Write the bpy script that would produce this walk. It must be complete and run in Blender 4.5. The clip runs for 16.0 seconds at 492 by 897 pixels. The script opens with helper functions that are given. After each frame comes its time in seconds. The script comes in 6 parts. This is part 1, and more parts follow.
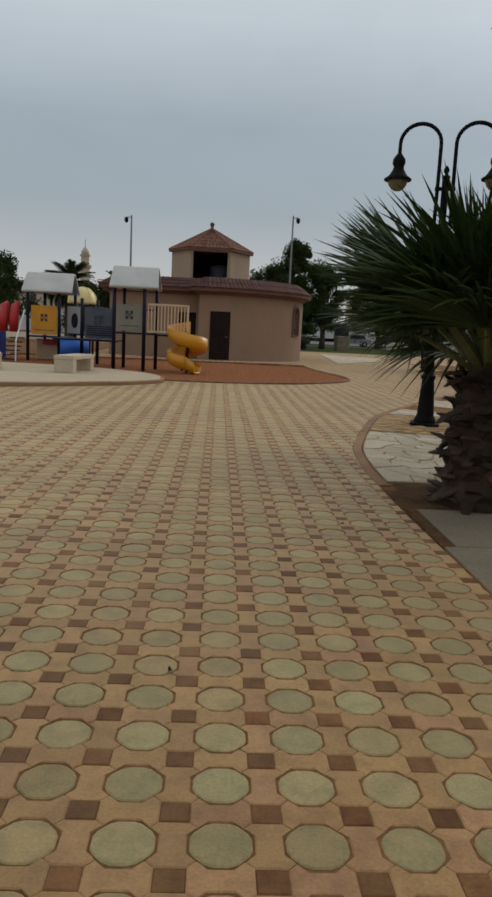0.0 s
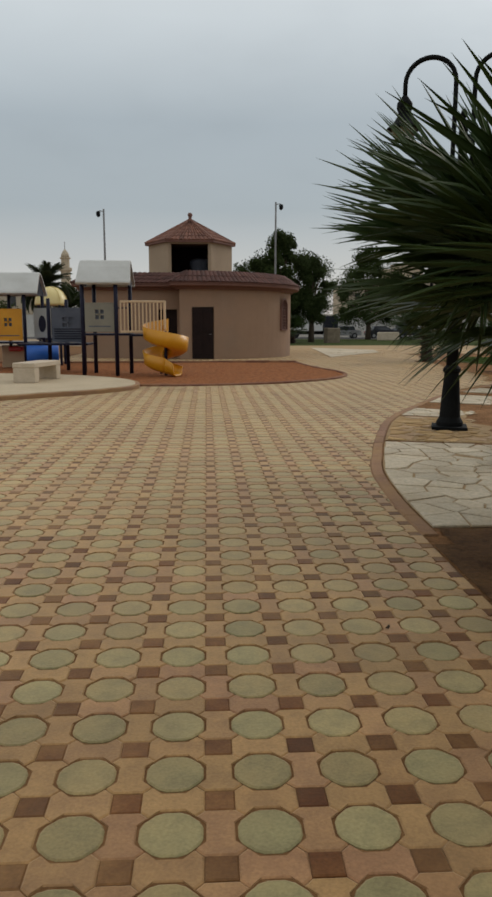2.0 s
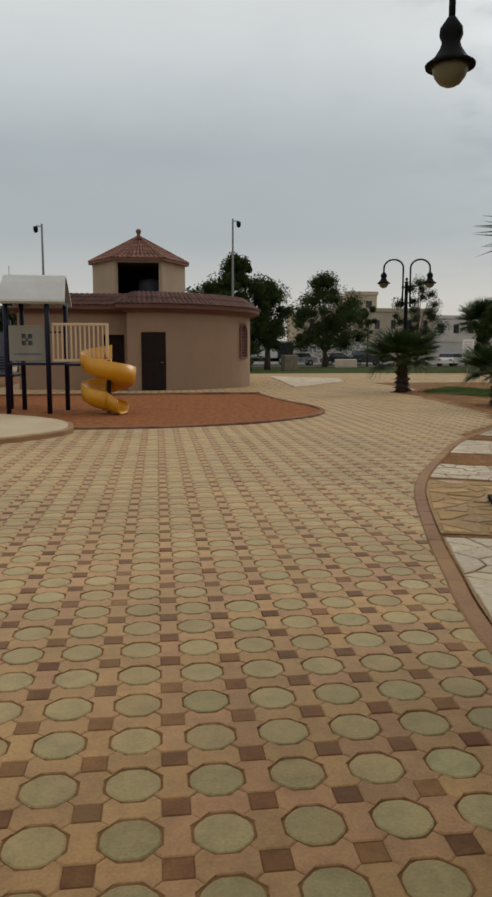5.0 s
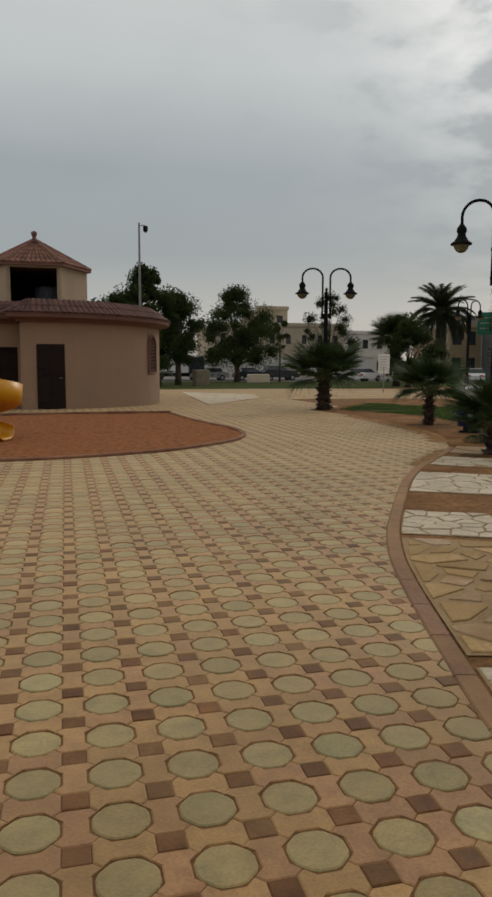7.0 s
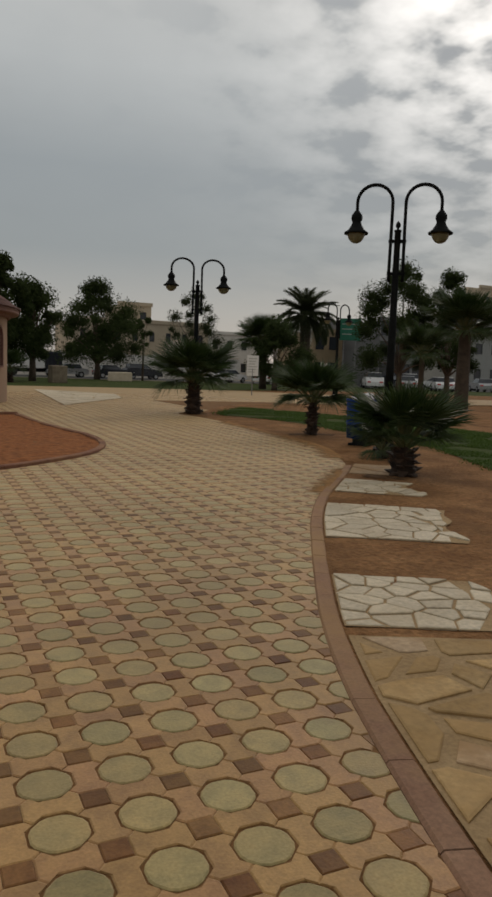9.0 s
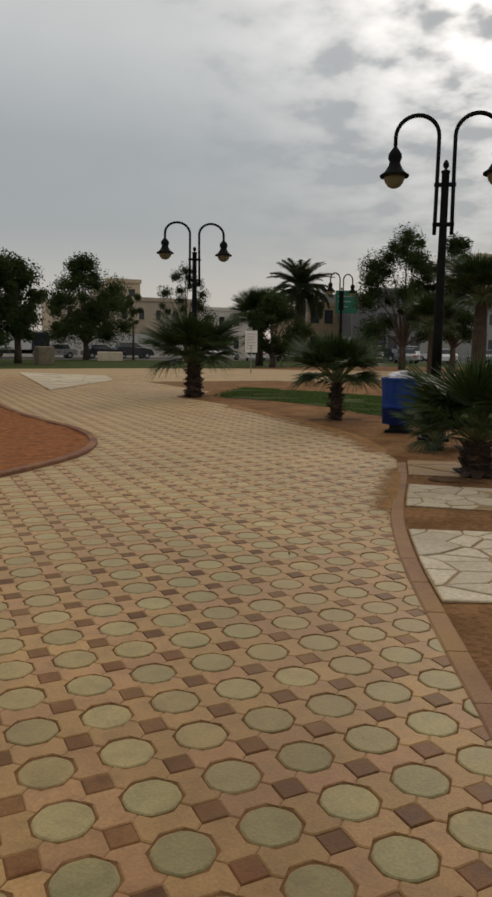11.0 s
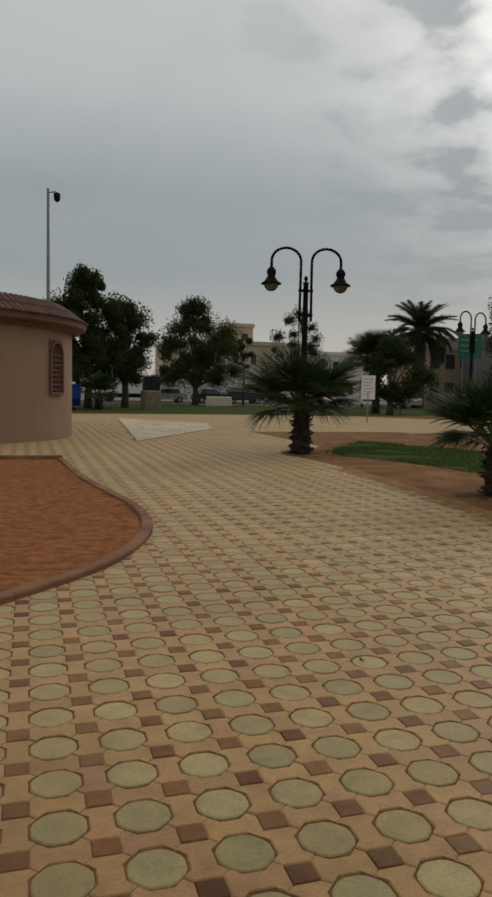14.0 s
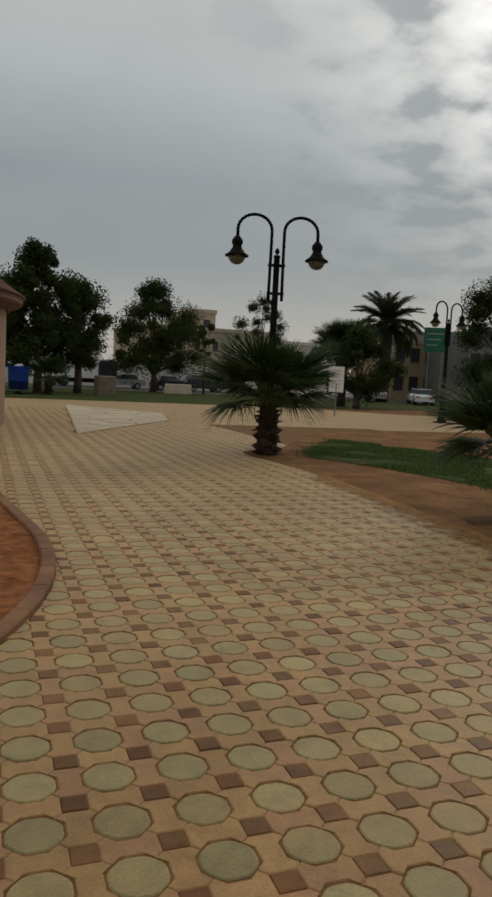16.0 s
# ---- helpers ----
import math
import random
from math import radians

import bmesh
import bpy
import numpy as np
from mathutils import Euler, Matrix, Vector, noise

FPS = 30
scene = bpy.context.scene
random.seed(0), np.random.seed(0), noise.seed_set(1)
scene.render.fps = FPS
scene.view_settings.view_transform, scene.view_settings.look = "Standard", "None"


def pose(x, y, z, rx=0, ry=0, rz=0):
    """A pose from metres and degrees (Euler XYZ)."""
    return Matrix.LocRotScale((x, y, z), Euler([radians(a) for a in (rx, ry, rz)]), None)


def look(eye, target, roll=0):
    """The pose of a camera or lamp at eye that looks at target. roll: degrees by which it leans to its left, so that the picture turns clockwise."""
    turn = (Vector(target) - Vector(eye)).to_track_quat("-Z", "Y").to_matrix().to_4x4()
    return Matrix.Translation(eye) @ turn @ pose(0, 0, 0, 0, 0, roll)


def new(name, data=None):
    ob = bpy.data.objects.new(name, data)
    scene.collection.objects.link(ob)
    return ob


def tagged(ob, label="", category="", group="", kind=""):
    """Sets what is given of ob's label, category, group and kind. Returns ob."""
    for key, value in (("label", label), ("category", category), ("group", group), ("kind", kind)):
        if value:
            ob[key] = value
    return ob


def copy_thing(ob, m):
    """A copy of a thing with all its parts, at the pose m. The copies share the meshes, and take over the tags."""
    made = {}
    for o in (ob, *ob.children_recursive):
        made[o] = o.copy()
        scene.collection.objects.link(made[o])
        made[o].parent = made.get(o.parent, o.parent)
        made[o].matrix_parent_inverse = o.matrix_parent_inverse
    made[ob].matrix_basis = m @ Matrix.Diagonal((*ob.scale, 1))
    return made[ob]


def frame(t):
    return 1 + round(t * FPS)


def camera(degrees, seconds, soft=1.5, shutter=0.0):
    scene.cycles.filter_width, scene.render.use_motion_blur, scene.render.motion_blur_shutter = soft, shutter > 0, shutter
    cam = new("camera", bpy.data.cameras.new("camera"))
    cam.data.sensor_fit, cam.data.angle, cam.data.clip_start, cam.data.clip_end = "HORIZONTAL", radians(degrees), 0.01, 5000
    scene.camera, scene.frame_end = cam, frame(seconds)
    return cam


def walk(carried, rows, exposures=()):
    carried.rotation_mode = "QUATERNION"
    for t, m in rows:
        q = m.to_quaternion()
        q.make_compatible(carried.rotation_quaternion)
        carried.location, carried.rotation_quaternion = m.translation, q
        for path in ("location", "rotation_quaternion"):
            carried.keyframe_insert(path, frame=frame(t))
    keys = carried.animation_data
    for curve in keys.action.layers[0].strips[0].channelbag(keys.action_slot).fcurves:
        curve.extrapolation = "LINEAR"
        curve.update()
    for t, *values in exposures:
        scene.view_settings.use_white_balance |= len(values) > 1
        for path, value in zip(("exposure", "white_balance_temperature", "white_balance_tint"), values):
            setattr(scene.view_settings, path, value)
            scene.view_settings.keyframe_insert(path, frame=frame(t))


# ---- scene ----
cam = camera(37.3, 16.0, soft=2.8)
PATH = [
    (0, (0.347, 0.212, 1.436), (0.434, 2.184, 1.114), 2.8),
    (0.5, (0.422, 0.778, 1.42), (0.517, 2.758, 1.157), 3.2),
    (1, (0.497, 1.304, 1.403), (0.694, 3.275, 1.121), 2.5),
    (1.5, (0.528, 1.853, 1.378), (0.675, 3.823, 1.064), 0.5),
    (2, (0.52, 2.44, 1.384), (0.626, 4.41, 1.053), 0.1),
    (2.5, (0.495, 2.988, 1.403), (0.535, 4.963, 1.089), -1.1),
    (3, (0.478, 3.563, 1.425), (0.508, 5.54, 1.125), -0.6),
    (3.5, (0.432, 4.133, 1.425), (0.516, 6.111, 1.141), 0.4),
    (4, (0.454, 4.719, 1.416), (0.525, 6.699, 1.142), -0.4),
    (4.5, (0.423, 5.286, 1.414), (0.578, 7.255, 1.094), -0.4),
    (5, (0.51, 5.844, 1.409), (0.748, 7.813, 1.149), 0.1),
    (5.2, (0.553, 6.127, 1.422), (0.87, 8.086, 1.174), 0.8),
    (7.3, (0.882, 8.48, 1.403), (1.378, 10.406, 1.198), 0.4),
    (7.5, (0.925, 8.717, 1.423), (1.442, 10.639, 1.231), 0.6),
    (8, (1.046, 9.339, 1.408), (1.648, 11.237, 1.221), 0.7),
    (8.5, (1.25, 9.907, 1.394), (1.928, 11.779, 1.203), 0.7),
    (9, (1.395, 10.434, 1.399), (2.23, 12.239, 1.186), 2.1),
    (9.2, (1.454, 10.649, 1.425), (2.324, 12.436, 1.206), 2.2),
    (11.3, (2.064, 13.023, 1.39), (2.922, 14.807, 1.109), 0.4),
    (11.5, (2.145, 13.235, 1.418), (3.081, 14.983, 1.153), 0.3),
    (12, (2.429, 13.755, 1.432), (3.45, 15.461, 1.214), 0.0),
    (12.5, (2.69, 14.291, 1.428), (3.751, 15.975, 1.239), 2.3),
    (12.8, (2.857, 14.613, 1.413), (3.757, 16.39, 1.234), 1.9),
    (13, (2.941, 14.846, 1.423), (3.725, 16.676, 1.235), 1.4),
    (13.5, (3.145, 15.384, 1.435), (3.768, 17.275, 1.24), 0.8),
    (14, (3.347, 15.949, 1.432), (3.918, 17.859, 1.272), 1.2),
    (14.5, (3.554, 16.517, 1.432), (4.148, 18.42, 1.268), 1.9),
    (15, (3.729, 17.092, 1.429), (4.353, 18.986, 1.28), 2.2),
    (15.5, (3.9, 17.653, 1.446), (4.541, 19.54, 1.278), 2.2),
    (16, (4.096, 18.259, 1.444), (4.772, 20.132, 1.257), 2.9),
]
walk(cam, [(t, look(eye, target, roll)) for t, eye, target, roll in PATH],
     exposures=[(0.0, -0.14, 6400, 11), (0.5, -0.06, 6500, 11), (1.0, -0.24, 6550, 11), (1.5, 0.03, 6600, 11), (2.0, 0.02, 6650, 11), (2.5, 0.03, 6700, 11), (3.2, -0.08, 6800, 11), (4.0, -0.2, 6850, 12), (4.5, -0.12, 6900, 12), (5.0, 0.02, 6900, 12), (7.5, -0.35, 7000, 12), (8.2, -0.47, 7000, 13), (9.0, -0.45, 7050, 13), (11.5, -0.18, 7100, 14), (12.5, -0.58, 7100, 13), (13.1, -0.64, 7000, 12), (13.6, -0.34, 6950, 11), (14.5, -0.46, 6950, 11), (16.0, -0.48, 6950, 11)])

# ---- world, sun ----
SUN_AZ, SUN_EL = 47.0, 28.0  # degrees to the right of +y, and above the horizon
SUN_DIR = Vector((math.sin(radians(SUN_AZ)) * math.cos(radians(SUN_EL)), math.cos(radians(SUN_AZ)) * math.cos(radians(SUN_EL)), math.sin(radians(SUN_EL))))


def node(nt, kind, **values):
    n = nt.nodes.new(kind)
    for key, value in values.items():
        n.inputs[key.replace("_", " ")].default_value = value
    return n


def math_node(nt, op, a, b=None, clamp=False):
    n = nt.nodes.new("ShaderNodeMath")
    n.operation, n.use_clamp = op, clamp
    for slot, v in ((0, a), (1, b)):
        if v is None:
            continue
        if isinstance(v, (int, float)):
            n.inputs[slot].default_value = v
        else:
            nt.links.new(v, n.inputs[slot])
    return n.outputs[0]


def mix_col(nt, fac, a, b, blend="MIX"):
    n = nt.nodes.new("ShaderNodeMix")
    n.data_type, n.blend_type = "RGBA", blend
    for slot, v in ((0, fac), (6, a), (7, b)):
        if isinstance(v, (int, float)):
            n.inputs[slot].default_value = v
        elif isinstance(v, tuple):
            n.inputs[slot].default_value = (*v, 1) if len(v) == 3 else v
        else:
            nt.links.new(v, n.inputs[slot])
    return n.outputs[2]


def ramp(nt, fac, stops):
    n = nt.nodes.new("ShaderNodeValToRGB")
    while len(n.color_ramp.elements) < len(stops):
        n.color_ramp.elements.new(0.5)
    for e, (pos, col) in zip(n.color_ramp.elements, stops):
        e.position = pos
        e.color = (*col, 1) if isinstance(col, tuple) else (col, col, col, 1)
    nt.links.new(fac, n.inputs[0])
    return n.outputs[0]


def make_world():
    w = bpy.data.worlds.new("overcast_sky")
    scene.world = w
    w.use_nodes = True
    nt = w.node_tree
    nt.nodes.clear()
    out = nt.nodes.new("ShaderNodeOutputWorld")
    bg = nt.nodes.new("ShaderNodeBackground")
    sky = nt.nodes.new("ShaderNodeTexSky")
    sky.sky_type, sky.sun_disc = "NISHITA", False
    sky.sun_elevation, sky.sun_rotation = radians(SUN_EL), radians(SUN_AZ)
    co = nt.nodes.new("ShaderNodeTexCoord")
    sep = nt.nodes.new("ShaderNodeSeparateXYZ")
    nt.links.new(co.outputs["Generated"], sep.inputs[0])
    up = math_node(nt, "MAXIMUM", sep.outputs[2], 0.0)
    # cloud layer: plane projection so that clouds flatten towards the horizon
    inv = math_node(nt, "DIVIDE", 1.0, math_node(nt, "ADD", up, 0.24))
    vec = nt.nodes.new("ShaderNodeVectorMath")
    vec.operation = "SCALE"
    nt.links.new(co.outputs["Generated"], vec.inputs[0])
    nt.links.new(inv, vec.inputs["Scale"])
    n1 = node(nt, "ShaderNodeTexNoise", Scale=1.5, Detail=4.0, Roughness=0.45, Distortion=0.35)
    n2 = node(nt, "ShaderNodeTexNoise", Scale=4.2, Detail=5.0, Roughness=0.5, Distortion=0.2)
    for n in (n1, n2):
        nt.links.new(vec.outputs[0], n.inputs["Vector"])
    base = ramp(nt, up, [(0.0, (0.53, 0.51, 0.49)), (0.07, (0.485, 0.503, 0.503)), (0.15, (0.352, 0.405, 0.435)),
                         (0.25, (0.367, 0.427, 0.466)), (0.36, (0.56, 0.622, 0.655)), (0.5, (0.652, 0.70, 0.718)), (1.0, (0.72, 0.73, 0.73))])
    clouds = math_node(nt, "ADD", math_node(nt, "MULTIPLY", n1.outputs[0], 0.75), math_node(nt, "MULTIPLY", n2.outputs[0], 0.25))
    shade = ramp(nt, clouds, [(0.34, 0.90), (0.44, 0.975), (0.52, 1.0), (0.6, 1.03), (0.7, 1.08)])
    # the cloud sheet is even near the horizon and broken higher up
    soft = ramp(nt, up, [(0.10, 0.15), (0.42, 1.0)])
    shade = mix_col(nt, soft, (1.0, 1.0, 1.0), shade)
    col = mix_col(nt, 1.0, base, shade, "MULTIPLY")
    # thinner cloud where the hidden sun stands, with dark puffs in front of it
    dot = nt.nodes.new("ShaderNodeVectorMath")
    dot.operation = "DOT_PRODUCT"
    nt.links.new(co.outputs["Generated"], dot.inputs[0])
    dot.inputs[1].default_value = SUN_DIR
    near = math_node(nt, "MAXIMUM", dot.outputs["Value"], 0.0)
    glow = math_node(nt, "POWER", near, 34.0)
    wide = math_node(nt, "POWER", near, 18.0)
    n3 = node(nt, "ShaderNodeTexNoise", Scale=6.5, Detail=4.0, Roughness=0.5, Distortion=0.0)
    n4 = node(nt, "ShaderNodeTexNoise", Scale=2.4, Detail=2.0, Roughness=0.5, Distortion=0.0)
    for n in (n3, n4):
        nt.links.new(vec.outputs[0], n.inputs["Vector"])
    bank = math_node(nt, "ADD", math_node(nt, "MULTIPLY", n3.outputs[0], 0.8), math_node(nt, "MULTIPLY", n4.outputs[0], 0.2))
    # thin cloud lets the light through; thick blue-grey banks stand in front of it
    gaps = ramp(nt, bank, [(0.42, 0.0), (0.47, 0.42), (0.54, 0.9), (0.64, 1.4)])
    veil = mix_col(nt, 1.0, gaps, glow, "MULTIPLY")
    thick = math_node(nt, "MULTIPLY", ramp(nt, bank, [(0.39, 1.0), (0.48, 0.0)]), wide)
    col = mix_col(nt, thick, col, (0.32, 0.38, 0.44))
    col = mix_col(nt, 1.0, col, veil, "ADD")
    skyc = mix_col(nt, 1.0, sky.outputs[0], (0.006, 0.006, 0.006), "MULTIPLY")
    col = mix_col(nt, 1.0, col, skyc, "ADD")
    nt.links.new(col, bg.inputs["Color"])
    bg.inputs["Strength"].default_value = 1.0
    nt.links.new(bg.outputs[0], out.inputs[0])


make_world()
sun_data = bpy.data.lights.new("sun", "SUN")
sun_data.energy, sun_data.angle, sun_data.color = 0.7, radians(16), (1.0, 0.95, 0.88)
sun_lamp = new("sun", sun_data)
sun_lamp.matrix_world = look(tuple(SUN_DIR * 60), (0, 0, 0))


# ---- materials ----
def mat(name, a, b, scale=3.0, rough=0.8, bump=0.2, fine=40.0, metal=0.0, fine_amt=0.25, island=0.0, objrand=0.0, spec=0.5, stain_or_shade=None, stain_scale=0.6, stain_at=0.6, bump_dist=0.01):
    """A two-scale noise material; island and objrand vary the brightness piece by piece."""
    m = bpy.data.materials.new(name)
    m.use_nodes = True
    nt = m.node_tree
    bs = nt.nodes["Principled BSDF"]
    geo = nt.nodes.new("ShaderNodeNewGeometry")
    n1 = node(nt, "ShaderNodeTexNoise", Scale=scale, Detail=5.0, Roughness=0.6)
    n2 = node(nt, "ShaderNodeTexNoise", Scale=fine, Detail=3.0, Roughness=0.6)
    for n in (n1, n2):
        nt.links.new(geo.outputs["Position"], n.inputs["Vector"])
    col = ramp(nt, n1.outputs[0], [(0.32, a), (0.68, b)])
    dark = ramp(nt, n2.outputs[0], [(0.3, 1 - fine_amt), (0.7, 1 + fine_amt * 0.4)])
    col = mix_col(nt, 1.0, col, dark, "MULTIPLY")
    if island or objrand:
        info = nt.nodes.new("ShaderNodeObjectInfo")
        r = math_node(nt, "FRACT", math_node(nt, "ADD", geo.outputs["Random Per Island"], math_node(nt, "MULTIPLY", info.outputs["Random"], 7.13)))
        amt = max(island, objrand)
        v = ramp(nt, r, [(0.0, 1 - amt), (1.0, 1 + amt * 0.6)])
        col = mix_col(nt, 1.0, col, v, "MULTIPLY")
    if stain_or_shade:
        n3 = node(nt, "ShaderNodeTexNoise", Scale=stain_scale, Detail=6.0, Roughness=0.65)
        nt.links.new(geo.outputs["Position"], n3.inputs["Vector"])
        f = ramp(nt, n3.outputs[0], [(stain_at - 0.12, 0.0), (stain_at + 0.12, 0.8)])
        col = mix_col(nt, f, col, stain_or_shade)
    nt.links.new(col, bs.inputs["Base Color"])
    rr = math_node(nt, "ADD", math_node(nt, "MULTIPLY", n2.outputs[0], 0.25), rough - 0.12, clamp=True)
    nt.links.new(rr, bs.inputs["Roughness"])
    bs.inputs["Metallic"].default_value = metal
    bs.inputs["Specular IOR Level"].default_value = spec
    if bump:
        bp = node(nt, "ShaderNodeBump", Strength=bump, Distance=bump_dist)
        h = math_node(nt, "ADD", n2.outputs[0], math_node(nt, "MULTIPLY", n1.outputs[0], 1.5))
        nt.links.new(h, bp.inputs["Height"])
        nt.links.new(bp.outputs[0], bs.inputs["Normal"])
    return m


def tile_mat(name, a, b, dust, amt=0.18, odd=None, sheen=0.36):
    """Concrete paver: a worn colour that gives way to dust in patches and differs piece by piece."""
    m = bpy.data.materials.new(name)
    m.use_nodes = True
    nt = m.node_tree
    bs = nt.nodes["Principled BSDF"]
    geo = nt.nodes.new("ShaderNodeNewGeometry")
    info = nt.nodes.new("ShaderNodeObjectInfo")
    r = math_node(nt, "FRACT", math_node(nt, "ADD", geo.outputs["Random Per Island"], math_node(nt, "MULTIPLY", info.outputs["Random"], 7.13)))
    big = node(nt, "ShaderNodeTexNoise", Scale=0.45, Detail=5.0, Roughness=0.6)
    mid = node(nt, "ShaderNodeTexNoise", Scale=9.0, Detail=5.0, Roughness=0.65)
    fine = node(nt, "ShaderNodeTexNoise", Scale=90.0, Detail=3.0, Roughness=0.6)
    for n in (big, mid, fine):
        nt.links.new(geo.outputs["Position"], n.inputs["Vector"])
    col = mix_col(nt, r, a, b)
    if odd:
        pick = ramp(nt, math_node(nt, "FRACT", math_node(nt, "MULTIPLY", r, 3.3)), [(0.45, 0.0), (0.75, 1.0)])
        col = mix_col(nt, pick, col, odd)
    k = math_node(nt, "ADD", math_node(nt, "MULTIPLY", big.outputs[0], 0.75), math_node(nt, "MULTIPLY", mid.outputs[0], 0.45))
    k = math_node(nt, "ADD", k, math_node(nt, "MULTIPLY", math_node(nt, "FRACT", math_node(nt, "MULTIPLY", r, 5.7)), 0.22))
    f = ramp(nt, k, [(0.58, 0.03), (0.94, 0.8)])
    col = mix_col(nt, f, col, dust)
    v = ramp(nt, math_node(nt, "FRACT", math_node(nt, "MULTIPLY", r, 13.3)), [(0.0, 1 - amt), (1.0, 1 + amt * 0.5)])
    col = mix_col(nt, 1.0, col, v, "MULTIPLY")
    g = ramp(nt, fine.outputs[0], [(0.3, 0.78), (0.7, 1.08)])
    col = mix_col(nt, 1.0, col, g, "MULTIPLY")
    wide = ramp(nt, big.outputs[0], [(0.32, 0.80), (0.5, 1.0), (0.68, 1.1)])
    col = mix_col(nt, 1.0, col, wide, "MULTIPLY")
    blot = ramp(nt, mid.outputs[0], [(0.32, 0.72), (0.57, 1.0)])
    col = mix_col(nt, 1.0, col, blot, "MULTIPLY")
    grime = node(nt, "ShaderNodeTexNoise", Scale=0.8, Detail=7.0, Roughness=0.62, Distortion=0.3)
    nt.links.new(geo.outputs["Position"], grime.inputs["Vector"])
    col = mix_col(nt, ramp(nt, grime.outputs[0], [(0.44, 0.0), (0.68, 0.42)]), col, (0.27, 0.16, 0.074))
    nt.links.new(col, bs.inputs["Base Color"])
    nt.links.new(math_node(nt, "ADD", math_node(nt, "MULTIPLY", mid.outputs[0], 0.3), 0.38), bs.inputs["Roughness"])
    bs.inputs["Specular IOR Level"].default_value = 0.14
    bs.inputs["Sheen Weight"].default_value = sheen
    bs.inputs["Sheen Roughness"].default_value = 0.45
    bs.inputs["Sheen Tint"].default_value = (1.0, 0.74, 0.46, 1)
    bp = node(nt, "ShaderNodeBump", Strength=0.35, Distance=0.004)
    nt.links.new(math_node(nt, "ADD", fine.outputs[0], mid.outputs[0]), bp.inputs["Height"])
    nt.links.new(bp.outputs[0], bs.inputs["Normal"])
    return m


def leaf_mat(name, a, b, rough=0.5, trans=0.25):
    m = bpy.data.materials.new(name)
    m.use_nodes = True
    nt = m.node_tree
    bs = nt.nodes["Principled BSDF"]
    geo = nt.nodes.new("ShaderNodeNewGeometry")
    info = nt.nodes.new("ShaderNodeObjectInfo")
    r = math_node(nt, "FRACT", math_node(nt, "ADD", geo.outputs["Random Per Island"], math_node(nt, "MULTIPLY", info.outputs["Random"], 3.7)))
    n1 = node(nt, "ShaderNodeTexNoise", Scale=2.5, Detail=4.0)
    nt.links.new(geo.outputs["Position"], n1.inputs["Vector"])
    f = math_node(nt, "ADD", math_node(nt, "MULTIPLY", r, 0.6), math_node(nt, "MULTIPLY", n1.outputs[0], 0.4))
    col = mix_col(nt, f, a, b)
    nt.links.new(col, bs.inputs["Base Color"])
    bs.inputs["Roughness"].default_value = rough
    bs.inputs["Specular IOR Level"].default_value = 0.22 if rough < 0.7 else 0.05
    tr = nt.nodes.new("ShaderNodeBsdfTranslucent")
    nt.links.new(col, tr.inputs["Color"])
    mx = nt.nodes.new("ShaderNodeMixShader")
    mx.inputs[0].default_value = trans
    nt.links.new(bs.outputs[0], mx.inputs[1])
    nt.links.new(tr.outputs[0], mx.inputs[2])
    nt.links.new(mx.outputs[0], nt.nodes["Material Output"].inputs[0])
    return m


def glass_mat(name, col, rough=0.08):
    m = bpy.data.materials.new(name)
    m.use_nodes = True
    bs = m.node_tree.nodes["Principled BSDF"]
    bs.inputs["Base Color"].default_value = (*col, 1)
    bs.inputs["Roughness"].default_value = rough
    bs.inputs["Transmission Weight"].default_value = 0.35
    bs.inputs["IOR"].default_value = 1.4
    return m


M_OCT = tile_mat("paver_green", (0.295, 0.262, 0.122), (0.385, 0.335, 0.158), (0.44, 0.295, 0.122), sheen=0.66)
M_BONE = tile_mat("paver_buff", (0.415, 0.226, 0.092), (0.465, 0.266, 0.108), (0.45, 0.272, 0.106), 0.16, (0.42, 0.212, 0.105), 0.58)
M_SQ = tile_mat("paver_brown", (0.135, 0.043, 0.014), (0.205, 0.076, 0.025), (0.28, 0.15, 0.055), 0.3, None, 0.16)
M_BED = mat("joint_sand", (0.17, 0.085, 0.036), (0.24, 0.128, 0.056), 3.0, 0.95, 0.3, spec=0.1)
M_FARPAVE = mat("paving_far", (0.36, 0.235, 0.105), (0.405, 0.268, 0.125), 0.8, 0.85, 0.2, 3.6, fine_amt=0.2)
M_KERB = mat("kerb_pink", (0.285, 0.155, 0.098), (0.35, 0.205, 0.132), 4.0, 0.9, 0.3, 60, spec=0.2, objrand=0.14, stain_or_shade=(0.36, 0.215, 0.10), stain_scale=1.2, stain_at=0.5)
M_KERBRED = mat("kerb_red", (0.19, 0.085, 0.055), (0.26, 0.13, 0.085), 4.0, 0.9, 0.3, 60, spec=0.2, objrand=0.16, stain_or_shade=(0.32, 0.17, 0.085), stain_scale=1.4, stain_at=0.55)
M_SOIL = mat("soil", (0.19, 0.088, 0.036), (0.37, 0.195, 0.088), 1.5, 0.97, 0.9, 18, fine_amt=0.4, spec=0.08, stain_or_shade=(0.14, 0.072, 0.033), stain_scale=0.9, stain_at=0.57, bump_dist=0.05)
